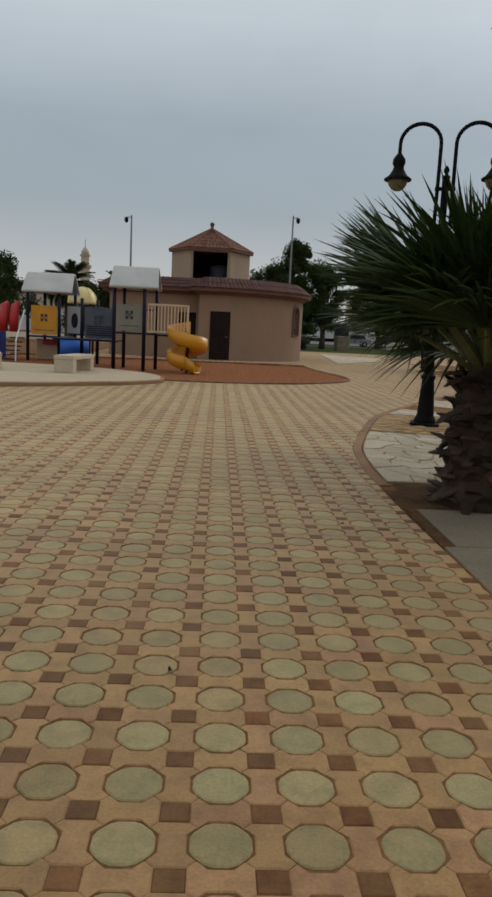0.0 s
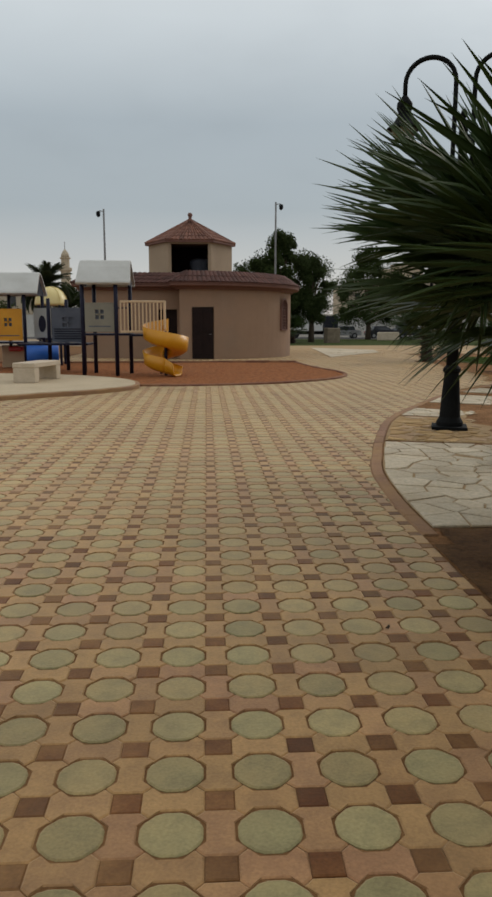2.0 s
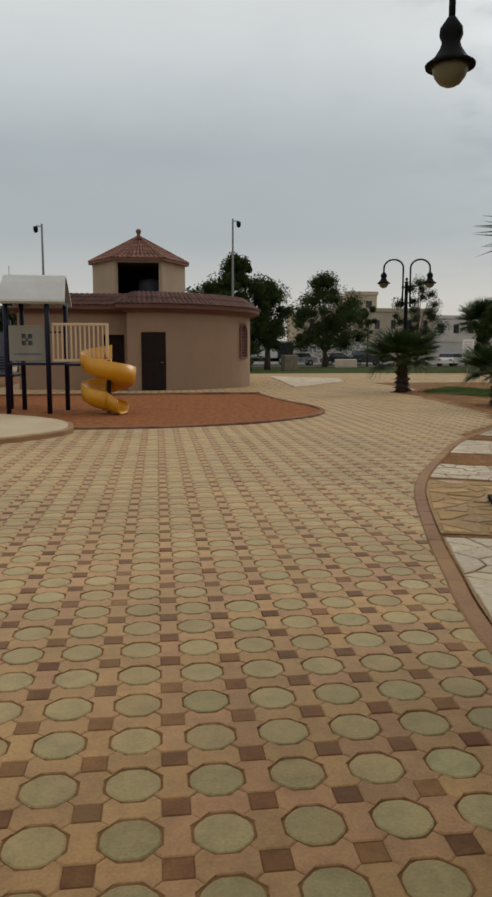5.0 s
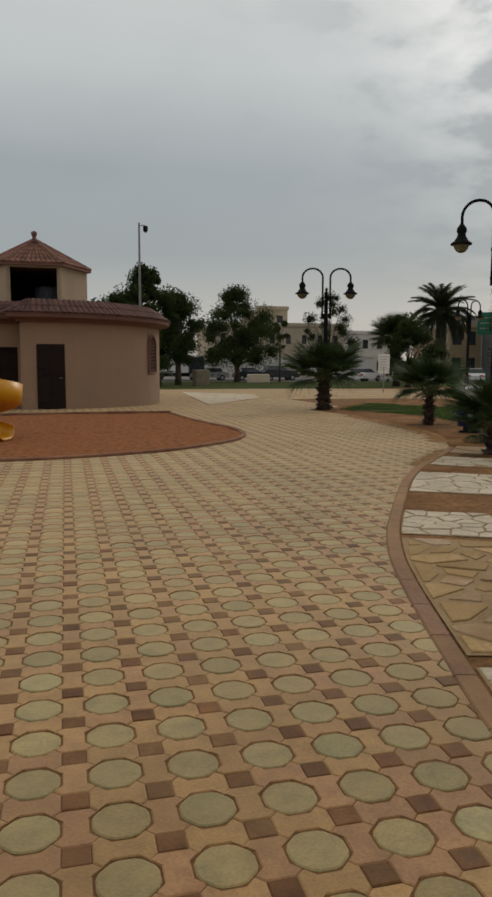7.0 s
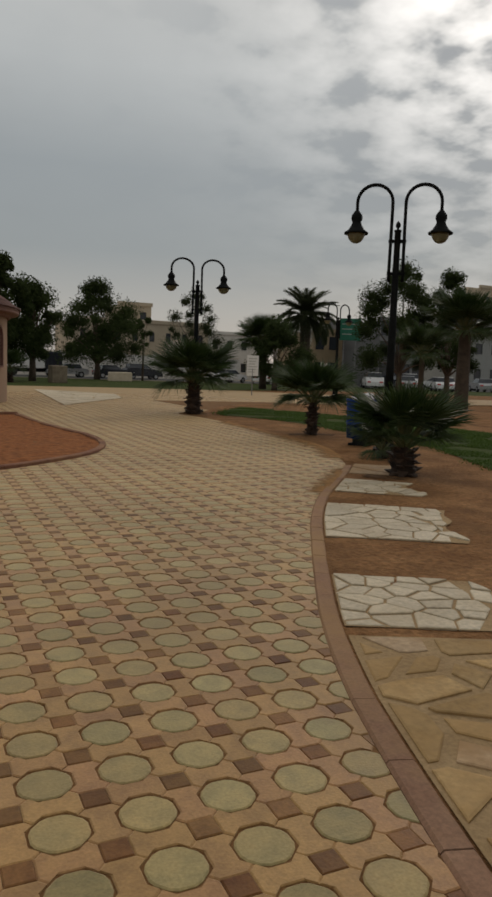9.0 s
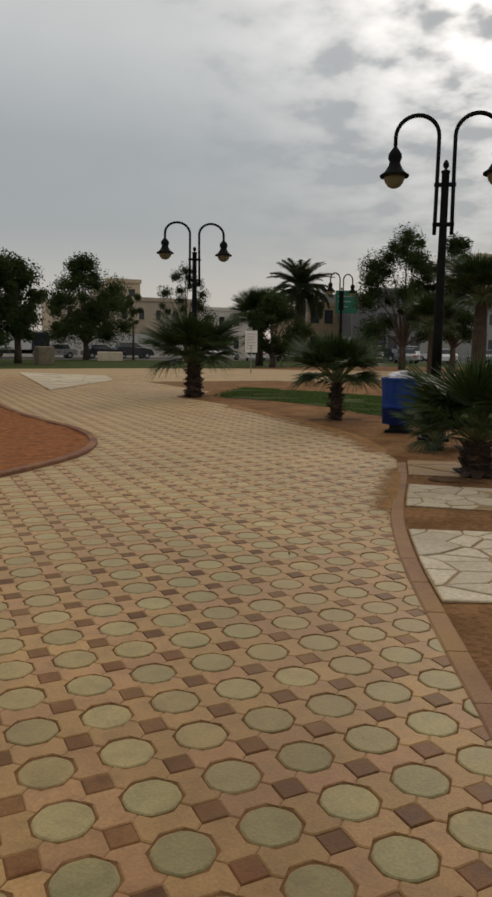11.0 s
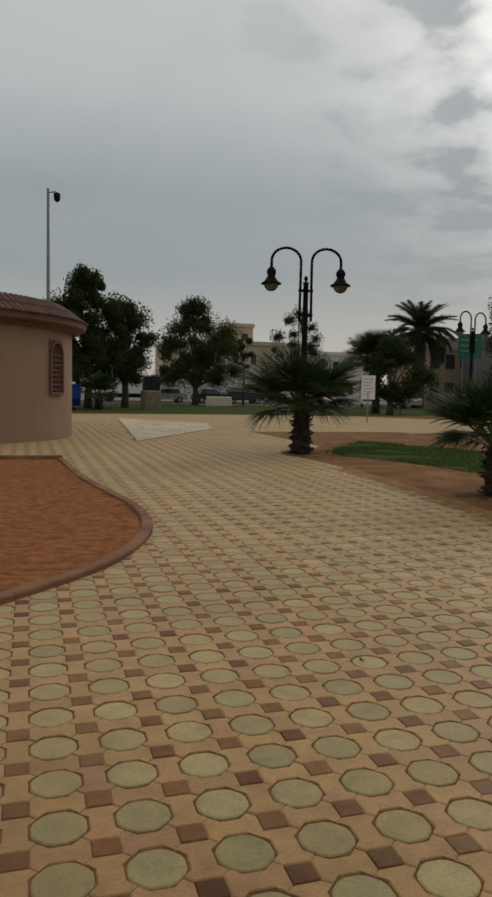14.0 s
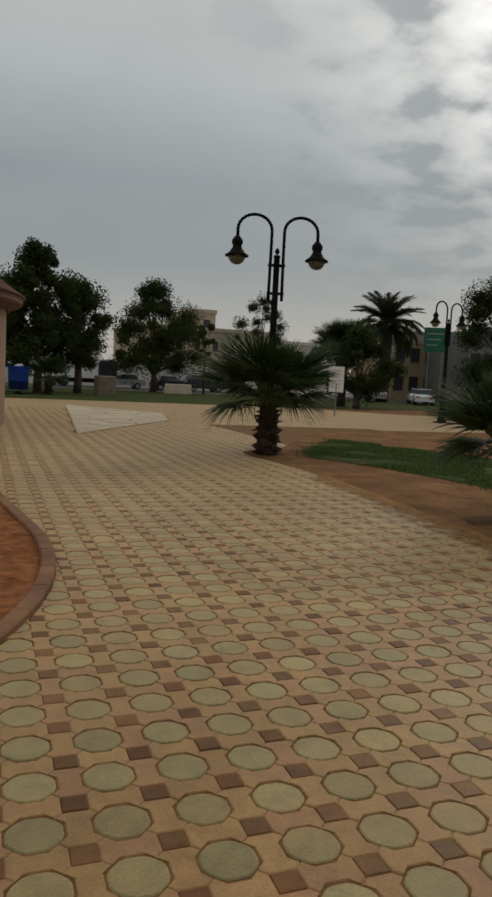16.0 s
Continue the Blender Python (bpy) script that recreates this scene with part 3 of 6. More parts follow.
part("kerb_edge", extruded(offset_line(PLAT_S + PLAT_S[:1], -0.10)[:-1], -0.05, 0.085), M_KERB, plat)


def drift_material():
    """Soil that thins out to nothing away from the rim, in ragged tongues."""
    m = mat("soil_drift", (0.30, 0.15, 0.058), (0.39, 0.215, 0.09), 1.6, 0.97, 0.5, 24, fine_amt=0.3, spec=0.08)
    nt = m.node_tree
    uv = nt.nodes.new("ShaderNodeUVMap")
    sep = nt.nodes.new("ShaderNodeSeparateXYZ")
    nt.links.new(uv.outputs[0], sep.inputs[0])
    geo = nt.nodes.new("ShaderNodeNewGeometry")
    n = node(nt, "ShaderNodeTexNoise", Scale=5.0, Detail=7.0, Roughness=0.7)
    nt.links.new(geo.outputs["Position"], n.inputs["Vector"])
    k = math_node(nt, "ADD", math_node(nt, "MULTIPLY", sep.outputs[1], -1.15), math_node(nt, "MULTIPLY", n.outputs[0], 1.7))
    nt.links.new(ramp(nt, k, [(0.12, 0.0), (0.75, 0.92)]), nt.nodes["Principled BSDF"].inputs["Alpha"])
    return m


M_DRIFT = drift_material()


def soil_spill(name, line, reach, seed):
    """A thin uneven drift of soil blown over the edge of the paving."""
    rim = even(line, 0.2)
    rows = 4
    cols = [offset_line(rim, 0.04 - reach * r / rows) for r in range(rows + 1)]
    V, F = [], []
    for k in range(len(rim)):
        for r in range(rows + 1):
            V.append((cols[r][k][0], cols[r][k][1], 0.005 - 0.0035 * r / rows))
    for k in range(len(rim) - 1):
        for r in range(rows):
            o = k * (rows + 1) + r
            F.append((o, o + 1, o + rows + 2, o + rows + 1))
    me = mesh_from(name, V, F, M_DRIFT)
    uv = me.uv_layers.new(name="UVMap")
    n = len(rim)
    for loop in me.loops:
        k, r = divmod(loop.vertex_index, rows + 1)
        ends = max(0.0, 1 - min(k, n - 1 - k) / 4)
        uv.data[loop.index].uv = (0.0, min(1.0, r / rows + ends))
    tagged(new(name, me), "thin ragged drift of soil over the paving edge", "soil", kind="structure")


soil_spill("soil_drift", [p for p in VERGE_S if p[1] < 29.6], 0.75, 1.5)
soil_spill("soil_drift_kerb", [p for p in KERB_S if p[1] > 17.2], 0.4, 4.5)


# ---- flagstone patches ----
def clip_half(poly, p, n):
    """The part of a polygon on the side of p away from n."""
    out = []
    for a, b in zip(poly, poly[1:] + poly[:1]):
        da, db = (a - p).dot(n), (b - p).dot(n)
        if da <= 0:
            out.append(a)
        if (da < 0) != (db < 0) and da != db:
            out.append(a + (b - a) * (da / (da - db)))
    return out


def inset_poly(poly, d):
    """A convex polygon drawn in by d."""
    c = sum(poly, Vector((0, 0))) / len(poly)
    out = poly[:]
    for a, b in zip(poly, poly[1:] + poly[:1]):
        t = b - a
        if t.length < 1e-5:
            continue
        n = Vector((t.y, -t.x)).normalized()
        if (c - a).dot(n) > 0:
            n = -n
        out = clip_half(out, a - n * d, n)
        if len(out) < 3:
            return []
    return out


def prism(bm, poly, z0, z1, e):
    top = inset_poly(poly, e)
    if len(top) != len(poly):
        top = [p + (sum(poly, Vector((0, 0))) / len(poly) - p) * 0.12 for p in poly]
    lo = [bm.verts.new((p.x, p.y, z0)) for p in poly]
    mi = [bm.verts.new((p.x, p.y, z1 - e * 0.5)) for p in poly]
    hi = [bm.verts.new((p.x, p.y, z1)) for p in top]
    n = len(poly)
    for a, b in ((lo, mi), (mi, hi)):
        for k in range(n):
            bm.faces.new((a[k], a[(k + 1) % n], b[(k + 1) % n], b[k]))
    bm.faces.new(hi)


def flag_patch(poly, size, material, seed, root, gap=0.010, z=0.003):
    """Broken flagstones that fill a polygon: cells round scattered points, cut by the rim."""
    rnd = random.Random(seed)
    xs, ys = [p[0] for p in poly], [p[1] for p in poly]
    pts = []
    y = min(ys)
    row = 0
    while y < max(ys):
        x = min(xs) + (row % 2) * size * 0.7
        while x < max(xs):
            pts.append(Vector((x + rnd.uniform(-0.5, 0.5) * size, y + rnd.uniform(-0.3, 0.3) * size)))
            x += size * rnd.uniform(1.0, 1.7)
        y += size * 0.72
        row += 1
    pts = [p for p in pts if inside(poly, p.x, p.y)]
    rim = [Vector(p) for p in poly]
    area = sum(a.x * b.y - b.x * a.y for a, b in zip(rim, rim[1:] + rim[:1]))
    for p in pts:
        if not inside(poly, p.x, p.y):
            continue
        cell = [p + Vector(v) * size * 3 for v in ((-1, -1), (1, -1), (1, 1), (-1, 1))]
        for q in pts:
            if q is not p and (q - p).length < size * 4:
                cell = clip_half(cell, (p + q) / 2, (q - p).normalized())
                if len(cell) < 3:
                    break
        for a, b in zip(rim, rim[1:] + rim[:1]):
            t = b - a
            m = (a + b) / 2
            if len(cell) < 3 or t.length < 1e-5 or (m - p).length > size * 3 + t.length:
                continue
            n = Vector((t.y, -t.x)).normalized() * (1 if area > 0 else -1)
            if (p - a).dot(n) < 0:
                cell = clip_half(cell, a, n)
        cell = inset_poly(cell, gap * rnd.uniform(0.6, 1.5)) if len(cell) > 2 else []
        if len(cell) < 3:
            continue
        w = max((a - b).length for a in cell for b in cell)
        if w < 0.07:
            continue
        bm = bmesh.new()
        prism(bm, cell, -0.02, z + rnd.uniform(-0.004, 0.006), 0.008)
        part("flagstone", bm, M_FLAG3 if material is M_FLAG2 and rnd.random() < 0.4 else material, root)


def kerb_band(y0, y1, w0, w1):
    """The strip beside the kerb between two distances along y, of a given width at either end."""
    run = [p for p in even(KERB_S, 0.15) if y0 <= p[1] <= y1]
    a, n = offset_line(run, 0.128), len(run)
    full = [offset_line(run, 0.135 + (w0 + (w1 - w0) * k / (n - 1)) * (1 + 0.22 * noise.noise(Vector((k * 0.3, y0, 0)))))[k] for k in range(n)]
    return a + full[::-1]


flags = thing("flagstone_paving", "pale irregular flagstones set in mortar beside the kerb", "paving", kind="structure")
BANDS = [(7.26, 11.2, 1.7, 1.5, 0.27, M_FLAG), (11.26, 13.74, 1.7, 1.05, 0.25, M_FLAG2), (13.8, 14.85, 0.95, 0.95, 0.2, M_FLAG),
         (15.8, 17.3, 1.15, 1.3, 0.23, M_FLAG), (17.9, 18.8, 1.0, 0.9, 0.24, M_FLAG), (19.15, 20.4, 0.6, 0.6, 0.4, M_FLAG3)]
for k, (y0, y1, w0, w1, size, material) in enumerate(BANDS):
    band = kerb_band(y0, y1, w0, w1)
    sheet("mortar", band, -0.001, M_MORTAR, "", "", parent=flags)
    flag_patch(band, size, material, 11 + k, flags, 0.03 if material is M_FLAG2 else 0.009, 0.0085)
slab_far = thing("flagstone_island", "pale flagstone triangle let into the paving", "paving", kind="structure")
sheet("mortar", SLAB, 0.006, M_MORTAR, "", "", parent=slab_far)
flag_patch(SLAB, 0.8, M_FLAG, 40, slab_far, 0.03, 0.02)
# cement slab in front of the tree pit
cement = thing("cement_paving", "grey worn cement slabs beside the kerb", "paving", kind="structure")
for k in range(9):
    y1 = 6.18 - k * 1.1
    part("slab", extruded([(2.08 if y1 > 5.5 else 1.986, y1 - 1.08), (3.6, y1 - 1.08), (3.6, y1), (2.08 if y1 > 5.5 else 1.986, y1)], -0.03, 0.006, 0.008), M_GREYSLAB, cement)
    part("slab", extruded([(3.62, y1 - 1.08), (5.2, y1 - 1.08), (5.2, y1), (3.62, y1)], -0.03, 0.004, 0.008), M_GREYSLAB, cement)


M_DAMP = mat("damp_soil", (0.085, 0.045, 0.022), (0.16, 0.085, 0.04), 2.5, 0.95, 0.9, 26, fine_amt=0.4, spec=0.1, stain_or_shade=(0.21, 0.115, 0.05), stain_scale=2.0, stain_at=0.6, bump_dist=0.03)
sheet("soil_pit", [(1.972, 5.09), (2.075, 5.09), (2.075, 6.2), (5.4, 6.2), (5.4, 7.25), (2.115, 7.25), (2.1, 6.88), (1.965, 6.88)], 0.003, M_DAMP, "dark damp soil of the palm pit", "soil", 0.12, 0.006)


def soil_patch(x, y, r, seed):
    """Dark soil and rotted leaves heaped round the foot of a palm."""
    rim = [(x + r * (1 + 0.45 * noise.noise(Vector((math.cos(a) * 1.4, math.sin(a) * 1.4, seed)))) * math.cos(a), y + 0.8 * r * (1 + 0.45 * noise.noise(Vector((math.cos(a) * 1.4, math.sin(a) * 1.4, seed + 4)))) * math.sin(a)) for a in [k * math.pi / 14 for k in range(28)]]
    sheet("soil_patch", rim, -0.011, M_DAMP, "dark damp soil round the foot of a palm", "soil", 0.12, 0.03)


soil_patch(7.75, 18.85, 0.62, 1)
soil_patch(9.62, 24.7, 0.62, 2)
soil_patch(9.42, 31.6, 0.46, 3)

# ---- pavers ----
def paver_shapes():
    h, s = 0.352, 0.162
    f, d = h * math.tan(math.pi / 8), h * math.sqrt(0.5)
    octa = [(h, -f), (h, f), (f, h), (-f, h), (-h, f), (-h, -f), (-f, -h), (f, -h)]
    ring = [Vector(p) for p in octa]
    worn = [a.lerp(b, u) for a, b in zip(ring, ring[1:] + ring[:1]) for u in (0.2, 0.8)]
    sq = [(s, -s), (s, s), (-s, s), (-s, -s)]
    q, e = 0.5 - h, 0.5 - d
    bone = [(-0.5 + s, -s), (-0.5 + e, -e), (-f, -q), (f, -q), (0.5 - e, -e), (0.5 - s, -s), (0.5 - s, s), (0.5 - e, e), (f, q), (-f, q), (-0.5 + e, e), (-0.5 + s, s)]
    return [[Vector(p) * P for p in poly] for poly in (worn, sq, bone, [(-y, x) for x, y in bone])]


SHAPES = [inset_poly(s, 0.0075) if k == 0 else inset_poly(s, 0.0008) if k == 1 else [p * 0.994 for p in s] for k, s in enumerate(paver_shapes())]
PAVER_MATS = (M_OCT, M_SQ, M_BONE, M_BONE)
RIMS = [(KERB_S, True), (VERGE_S, True), (PIT_S, False), (PLAT_S + PLAT_S[:1], False)]
RIM_SEGS = [(Vector(a), Vector(b), right) for line, right in RIMS for a, b in zip(line, line[1:])]
SEG_MID = np.array([[(a.x + b.x) / 2, (a.y + b.y) / 2] for a, b, _ in RIM_SEGS])


def near_rim(p):
    d = np.hypot(SEG_MID[:, 0] - p[0], SEG_MID[:, 1] - p[1])
    k = int(d.argmin())
    return (k, d[k])


def paver_geometry(poly, z, e=0.006):
    """Vertices and faces of one paver with a softened rim."""
    n = len(poly)
    c = sum(poly, Vector((0, 0))) / n
    vs = [(p.x, p.y, z - 0.016) for p in poly] + [(p.x, p.y, z - e * 0.6) for p in poly]
    for p in poly:
        d = p - c
        q = c + d * max(0.6, 1 - e / max(d.length, 1e-4))
        vs.append((q.x, q.y, z))
    fs = []
    for r in (0, n):
        fs += [(r + k, r + (k + 1) % n, r + n + (k + 1) % n, r + n + k) for k in range(n)]
    fs.append(tuple(range(2 * n, 3 * n)))
    return vs, fs


def lay_pavers():
    root = thing("pavement", "worn interlocking pavers, green octagons with buff links and brown squares", "pavement", kind="structure")
    names = ("octagonal_paver", "square_paver", "link_paver", "link_paver")
    shared = [mesh_from("paver", *paver_geometry(s, 0.0), m) for s, m in zip(SHAPES, PAVER_MATS)]
    rnd = random.Random(5)
    pools = [([], []) for _ in range(4)]
    pit_poly, plat_poly = PIT, PLAT_S
    for i in range(-44, 60):
        for j in range(-14, 172):
            x, y = i * P, j * P
            if x > 10.5 and y < 40:
                continue
            if y > 31 and x < -6 or (x < -10 and y > 14):
                continue
            for k, (ox, oy) in enumerate(((0.5, 0.5), (0, 0), (0.5, 0), (0, 0.5))):
                cx, cy = x + ox * P, y + oy * P
                seg, dist = near_rim((cx, cy))
                if dist > 0.9:
                    if not inside(PAVED, cx, cy) or inside(pit_poly, cx, cy) or inside(plat_poly, cx, cy):
                        continue
                if (Vector((cx, cy)) - KC).length < KR - 0.1 or inside(SLAB, cx, cy):
                    continue
                z = rnd.uniform(-0.0025, 0.0015) + 0.0015 * math.sin(cx * 2.1 + cy * 1.3)
                if dist > 0.9 and -0.4 < cx < 1.65 and 2.3 < cy < 7.9:
                    ob = new(names[k], shared[k])
                    ob.parent = root
                    ob.location = (cx, cy, z)
                    continue
                poly = [Vector((cx, cy)) + p for p in SHAPES[k]]
                if dist <= 0.9:
                    ok = True
                    c = Vector((cx, cy))
                    for m in range(max(0, seg - 2), min(len(RIM_SEGS), seg + 3)):
                        a, b, right = RIM_SEGS[m]
                        t = (b - a)
                        n = Vector((t.y, -t.x)).normalized()
                        s0 = (c - a).dot(t) / max(t.length_squared, 1e-9)
                        if -0.35 <= s0 <= 1.35 and len(poly) > 2:
                            keep = n if right else -n if RIM_SIDE[m] else n
                            poly = clip_half(poly, a, keep)
                    if len(poly) < 3:
                        continue
                    area = abs(sum(a.x * b.y - b.x * a.y for a, b in zip(poly, poly[1:] + poly[:1]))) / 2
                    if area < 0.0006:
                        continue
                    m = sum(poly, Vector((0, 0))) / len(poly)
                    if not inside(PAVED, m.x, m.y) or inside(pit_poly, m.x, m.y) or inside(plat_poly, m.x, m.y):
                        continue
                vs, fs = paver_geometry(poly, z)
                V, F = pools[k]
                o = len(V)
                V.extend(vs)
                F.extend(tuple(q + o for q in f) for f in fs)
    for k, (V, F) in enumerate(pools):
        ob = new(("octagonal_pavers", "square_pavers", "link_pavers", "cross_link_pavers")[k], mesh_from("pavers", V, F, PAVER_MATS[k]))
        ob.parent = root
        tagged(ob, kind="stuff")


def rim_sides():
    """For the closed rims: on which side of each segment the paving lies."""
    out = []
    for a, b, right in RIM_SEGS:
        t = b - a
        n = Vector((t.y, -t.x)).normalized()
        m = (a + b) / 2 + n * 0.2
        out.append(not (inside(PIT, m.x, m.y) or inside(PLAT_S, m.x, m.y)))
    return out


RIM_SIDE = rim_sides()


# ---- kiosk ----
def kiosk_outline():
    """The plan of the kiosk: a round hall with a straight wing; anticlockwise from the corner beside the door."""
    a0 = math.atan2(33.46 - KC.y, -0.6 - KC.x)
    a1 = math.atan2(36.2 - KC.y, -4.75 - KC.x) + 2 * math.pi
    pts = [KC + KR * Vector((math.cos(a), math.sin(a))) for a in np.linspace(a0, a1, 72)]
    return [tuple(p) for p in pts] + [(-4.75, 34.7), (-0.6, 34.7)]


def miter(poly, d):
    """A closed anticlockwise outline moved outwards by d."""
    out, n = [], len(poly)
    for i in range(n):
        a, b, c = Vector(poly[i - 1]), Vector(poly[i]), Vector(poly[(i + 1) % n])
        n0, n1 = Vector(((b - a).y, -(b - a).x)).normalized(), Vector(((c - b).y, -(c - b).x)).normalized()
        m = (n0 + n1)
        m = m / max(m.dot(n0), 0.35)
        out.append(b + m * d)
    return out


def sweep(outline, profile):
    """A closed profile of (outward, z) pairs carried round a closed outline."""
    bm = bmesh.new()
    rings = [[bm.verts.new((p.x, p.y, z)) for p in miter(outline, d)] for d, z in profile]
    n = len(outline)
    for a, b in zip(rings, rings[1:] + rings[:1]):
        for k in range(n):
            bm.faces.new((a[k], a[(k + 1) % n], b[(k + 1) % n], b[k]))
    return bm


def wall_pieces(bm, a, b, z0, z1, holes, thick=0.22):
    """A straight wall between two points of the plan with oblong holes (from, to, z0, z1) in metres along it."""
    a, b = Vector(a), Vector(b)
    length = (b - a).length
    t = (b - a) / length
    n = Vector((t.y, -t.x))
    cuts = sorted({0.0, length, *[v for h in holes for v in h[:2]]})
    for u0, u1 in zip(cuts, cuts[1:]):
        spans = [(z0, z1)]
        for h in holes:
            if h[0] - 1e-6 <= u0 and u1 <= h[1] + 1e-6:
                spans = [s for s in ((z0, h[2]), (h[3], z1)) if s[1] - s[0] > 1e-4]
        for lo, hi in spans:
            q = [a + t * u0, a + t * u1, a + t * u1 - n * thick, a + t * u0 - n * thick]
            v = [bm.verts.new((p.x, p.y, z)) for z in (lo, hi) for p in q]
            for f in ((0, 1, 5, 4), (1, 2, 6, 5), (2, 3, 7, 6), (3, 0, 4, 7), (4, 5, 6, 7), (3, 2, 1, 0)):
                bm.faces.new([v[i] for i in f])


def barrel_rows(bm, p0, p1, q0, q1, n, r):
    """Clay barrel tiles: half-round ribs from the eave edge p0-p1 up to q0-q1, in courses."""
    p0, p1, q0, q1 = (Vector(v) for v in (p0, p1, q0, q1))
    up = (p1 - p0).cross(q0 - p0).normalized()
    if up.z < 0:
        up = -up
    for k in range(n):
        a = p0.lerp(p1, (k + 0.5) / n)
        b = q0.lerp(q1, (k + 0.5) / n)
        side = (p1 - p0).normalized()
        wa, wb = (p1 - p0).length / n * 0.5, (q1 - q0).length / n * 0.5
        courses = max(1, int((b - a).length / 0.32))
        for c in range(courses):
            s, e = a.lerp(b, c / courses), a.lerp(b, (c + 1.08) / courses)
            ws, we = wa + (wb - wa) * c / courses, wa + (wb - wa) * (c + 1) / courses
            lift = up * 0.012
            lo = [bm.verts.new(s + side * ws * x + up * (r * h) + lift) for x, h in ((-1, 0), (-0.6, 0.75), (0, 1.0), (0.6, 0.75), (1, 0))]
            hi = [bm.verts.new(e + side * we * x + up * (r * h * 0.85)) for x, h in ((-1, 0), (-0.6, 0.75), (0, 1.0), (0.6, 0.75), (1, 0))]
            for j in range(4):
                bm.faces.new((lo[j], lo[j + 1], hi[j + 1], hi[j]))
            bm.faces.new(lo[::-1])


def arch_points(w, z0, spring, n=10):
    return [(-w / 2, z0)] + [(-w / 2 * math.cos(math.pi * k / n), spring + w / 2 * math.sin(math.pi * k / n)) for k in range(n + 1)] + [(w / 2, z0)]


def build_kiosk():
    root = thing("kiosk", "round tan stucco kiosk with a clay-tiled eave and octagonal roof turret", "building")
    out = kiosk_outline()
    n = len(out)
    bm = bmesh.new()
    door = None
    window_angle = -27.0
    wkeys = []
    for i in range(n):
        a, b = Vector(out[i]), Vector(out[(i + 1) % n])
        m = (a + b) / 2
        holes = []
        ang = math.degrees(math.atan2(m.y - KC.y, m.x - KC.x))
        if i < 71 and -0.06 <= a.x and b.x <= 0.98 and a.y < 35:
            holes = [(0, (b - a).length, 0.0, 2.18)]
        if i < 71 and abs(ang - window_angle) < 5.2:
            holes = [(0, (b - a).length, 1.2, 2.62)]
            wkeys.append((a, b))
        if i == n - 2:
            length = (b - a).length
            holes = [(length - 0.95, length - 0.15, 0.0, 2.1)]
        wall_pieces(bm, a, b, -0.05, 2.98, holes)
    bmesh.ops.remove_doubles(bm, verts=bm.verts, dist=0.002)
    part("wall", bm, M_STUCCO, root)
    # interior floor, and lining that keeps the rooms dark
    part("plinth", extruded([(p.x, p.y) for p in miter(out, -0.15)], -0.05, 0.03, 0.0), M_GREYSLAB, root)
    part("eave", sweep(out, [(-0.22, 2.96), (0.02, 2.96), (0.05, 2.90), (0.10, 2.90), (0.14, 2.99), (0.36, 3.02), (0.40, 3.06), (0.40, 3.17), (0.36, 3.20), (-0.22, 3.20)]), M_FASCIA, root, "painted brown eave moulding")
    rim, top = miter(out, 0.44), miter(out, -0.22)
    bm = bmesh.new()
    for i in range(n):
        a, b, c, d = rim[i], rim[(i + 1) % n], top[i], top[(i + 1) % n]
        cnt = max(1, round((b - a).length / 0.21))
        barrel_rows(bm, (a.x, a.y, 3.18), (b.x, b.y, 3.18), (c.x, c.y, 3.64), (d.x, d.y, 3.64), cnt, 0.05)
    part("tile_skirt", bm, M_SKIRT, root, "weathered dark red clay roof tiles")
    part("skirt_bed", sweep(out, [(0.42, 3.14), (0.42, 3.18), (-0.22, 3.64), (-0.34, 3.64), (-0.34, 3.2)]), M_FASCIA, root)
    part("roof", extruded([(p.x, p.y) for p in miter(out, -0.3)], 3.1, 3.42, 0.0), M_STUCCO_L, root)
    # door leaf in its opening
    d = part("door", boxes((-0.44, 0.44, -0.03, 0.03, 0.03, 2.17), bevel=0.008), M_DARKWOOD, root, "dark brown closed door")
    d.location = (0.36, 33.56, 0)
    d.rotation_euler = (0, 0, radians(7))
    for z0, z1 in ((0.2, 1.0), (1.15, 2.0)):
        for x0, x1 in ((-0.36, -0.04), (0.04, 0.36)):
            part("door_panel", boxes((x0, x1, -0.045, -0.025, z0, z1), bevel=0.008), M_DARKWOOD, d)
    part("handle", tube([(0.36, -0.03, 1.05), (0.36, -0.09, 1.05), (0.26, -0.09, 1.05)], 0.012), M_STEEL, d, "steel lever handle")
    d2 = part("door", boxes((-1.55, -0.75, 34.84, 34.90, 0.03, 2.1), bevel=0.008), M_DARKWOOD, root, "dark side door")
    # arched window
    ca, sa = math.cos(radians(window_angle)), math.sin(radians(window_angle))
    w = thing("window", "", "")
    w.parent = root
    w.matrix_basis = Matrix.Translation((KC.x + (KR - 0.06) * ca, KC.y + (KR - 0.06) * sa, 0)) @ Matrix.Rotation(radians(window_angle + 90), 4, "Z")
    for key in ("label", "category"):
        if key in w:
            del w[key]
    pts = arch_points(0.78, 1.2, 2.24)
    bm = bmesh.new()
    rows = []
    for k, (x, z) in enumerate(pts):
        cx, cz = 0, 1.9
        q = (x * 0.86, z + (0.06 if z < 1.3 else -0.055 if z > 2.5 else 0))
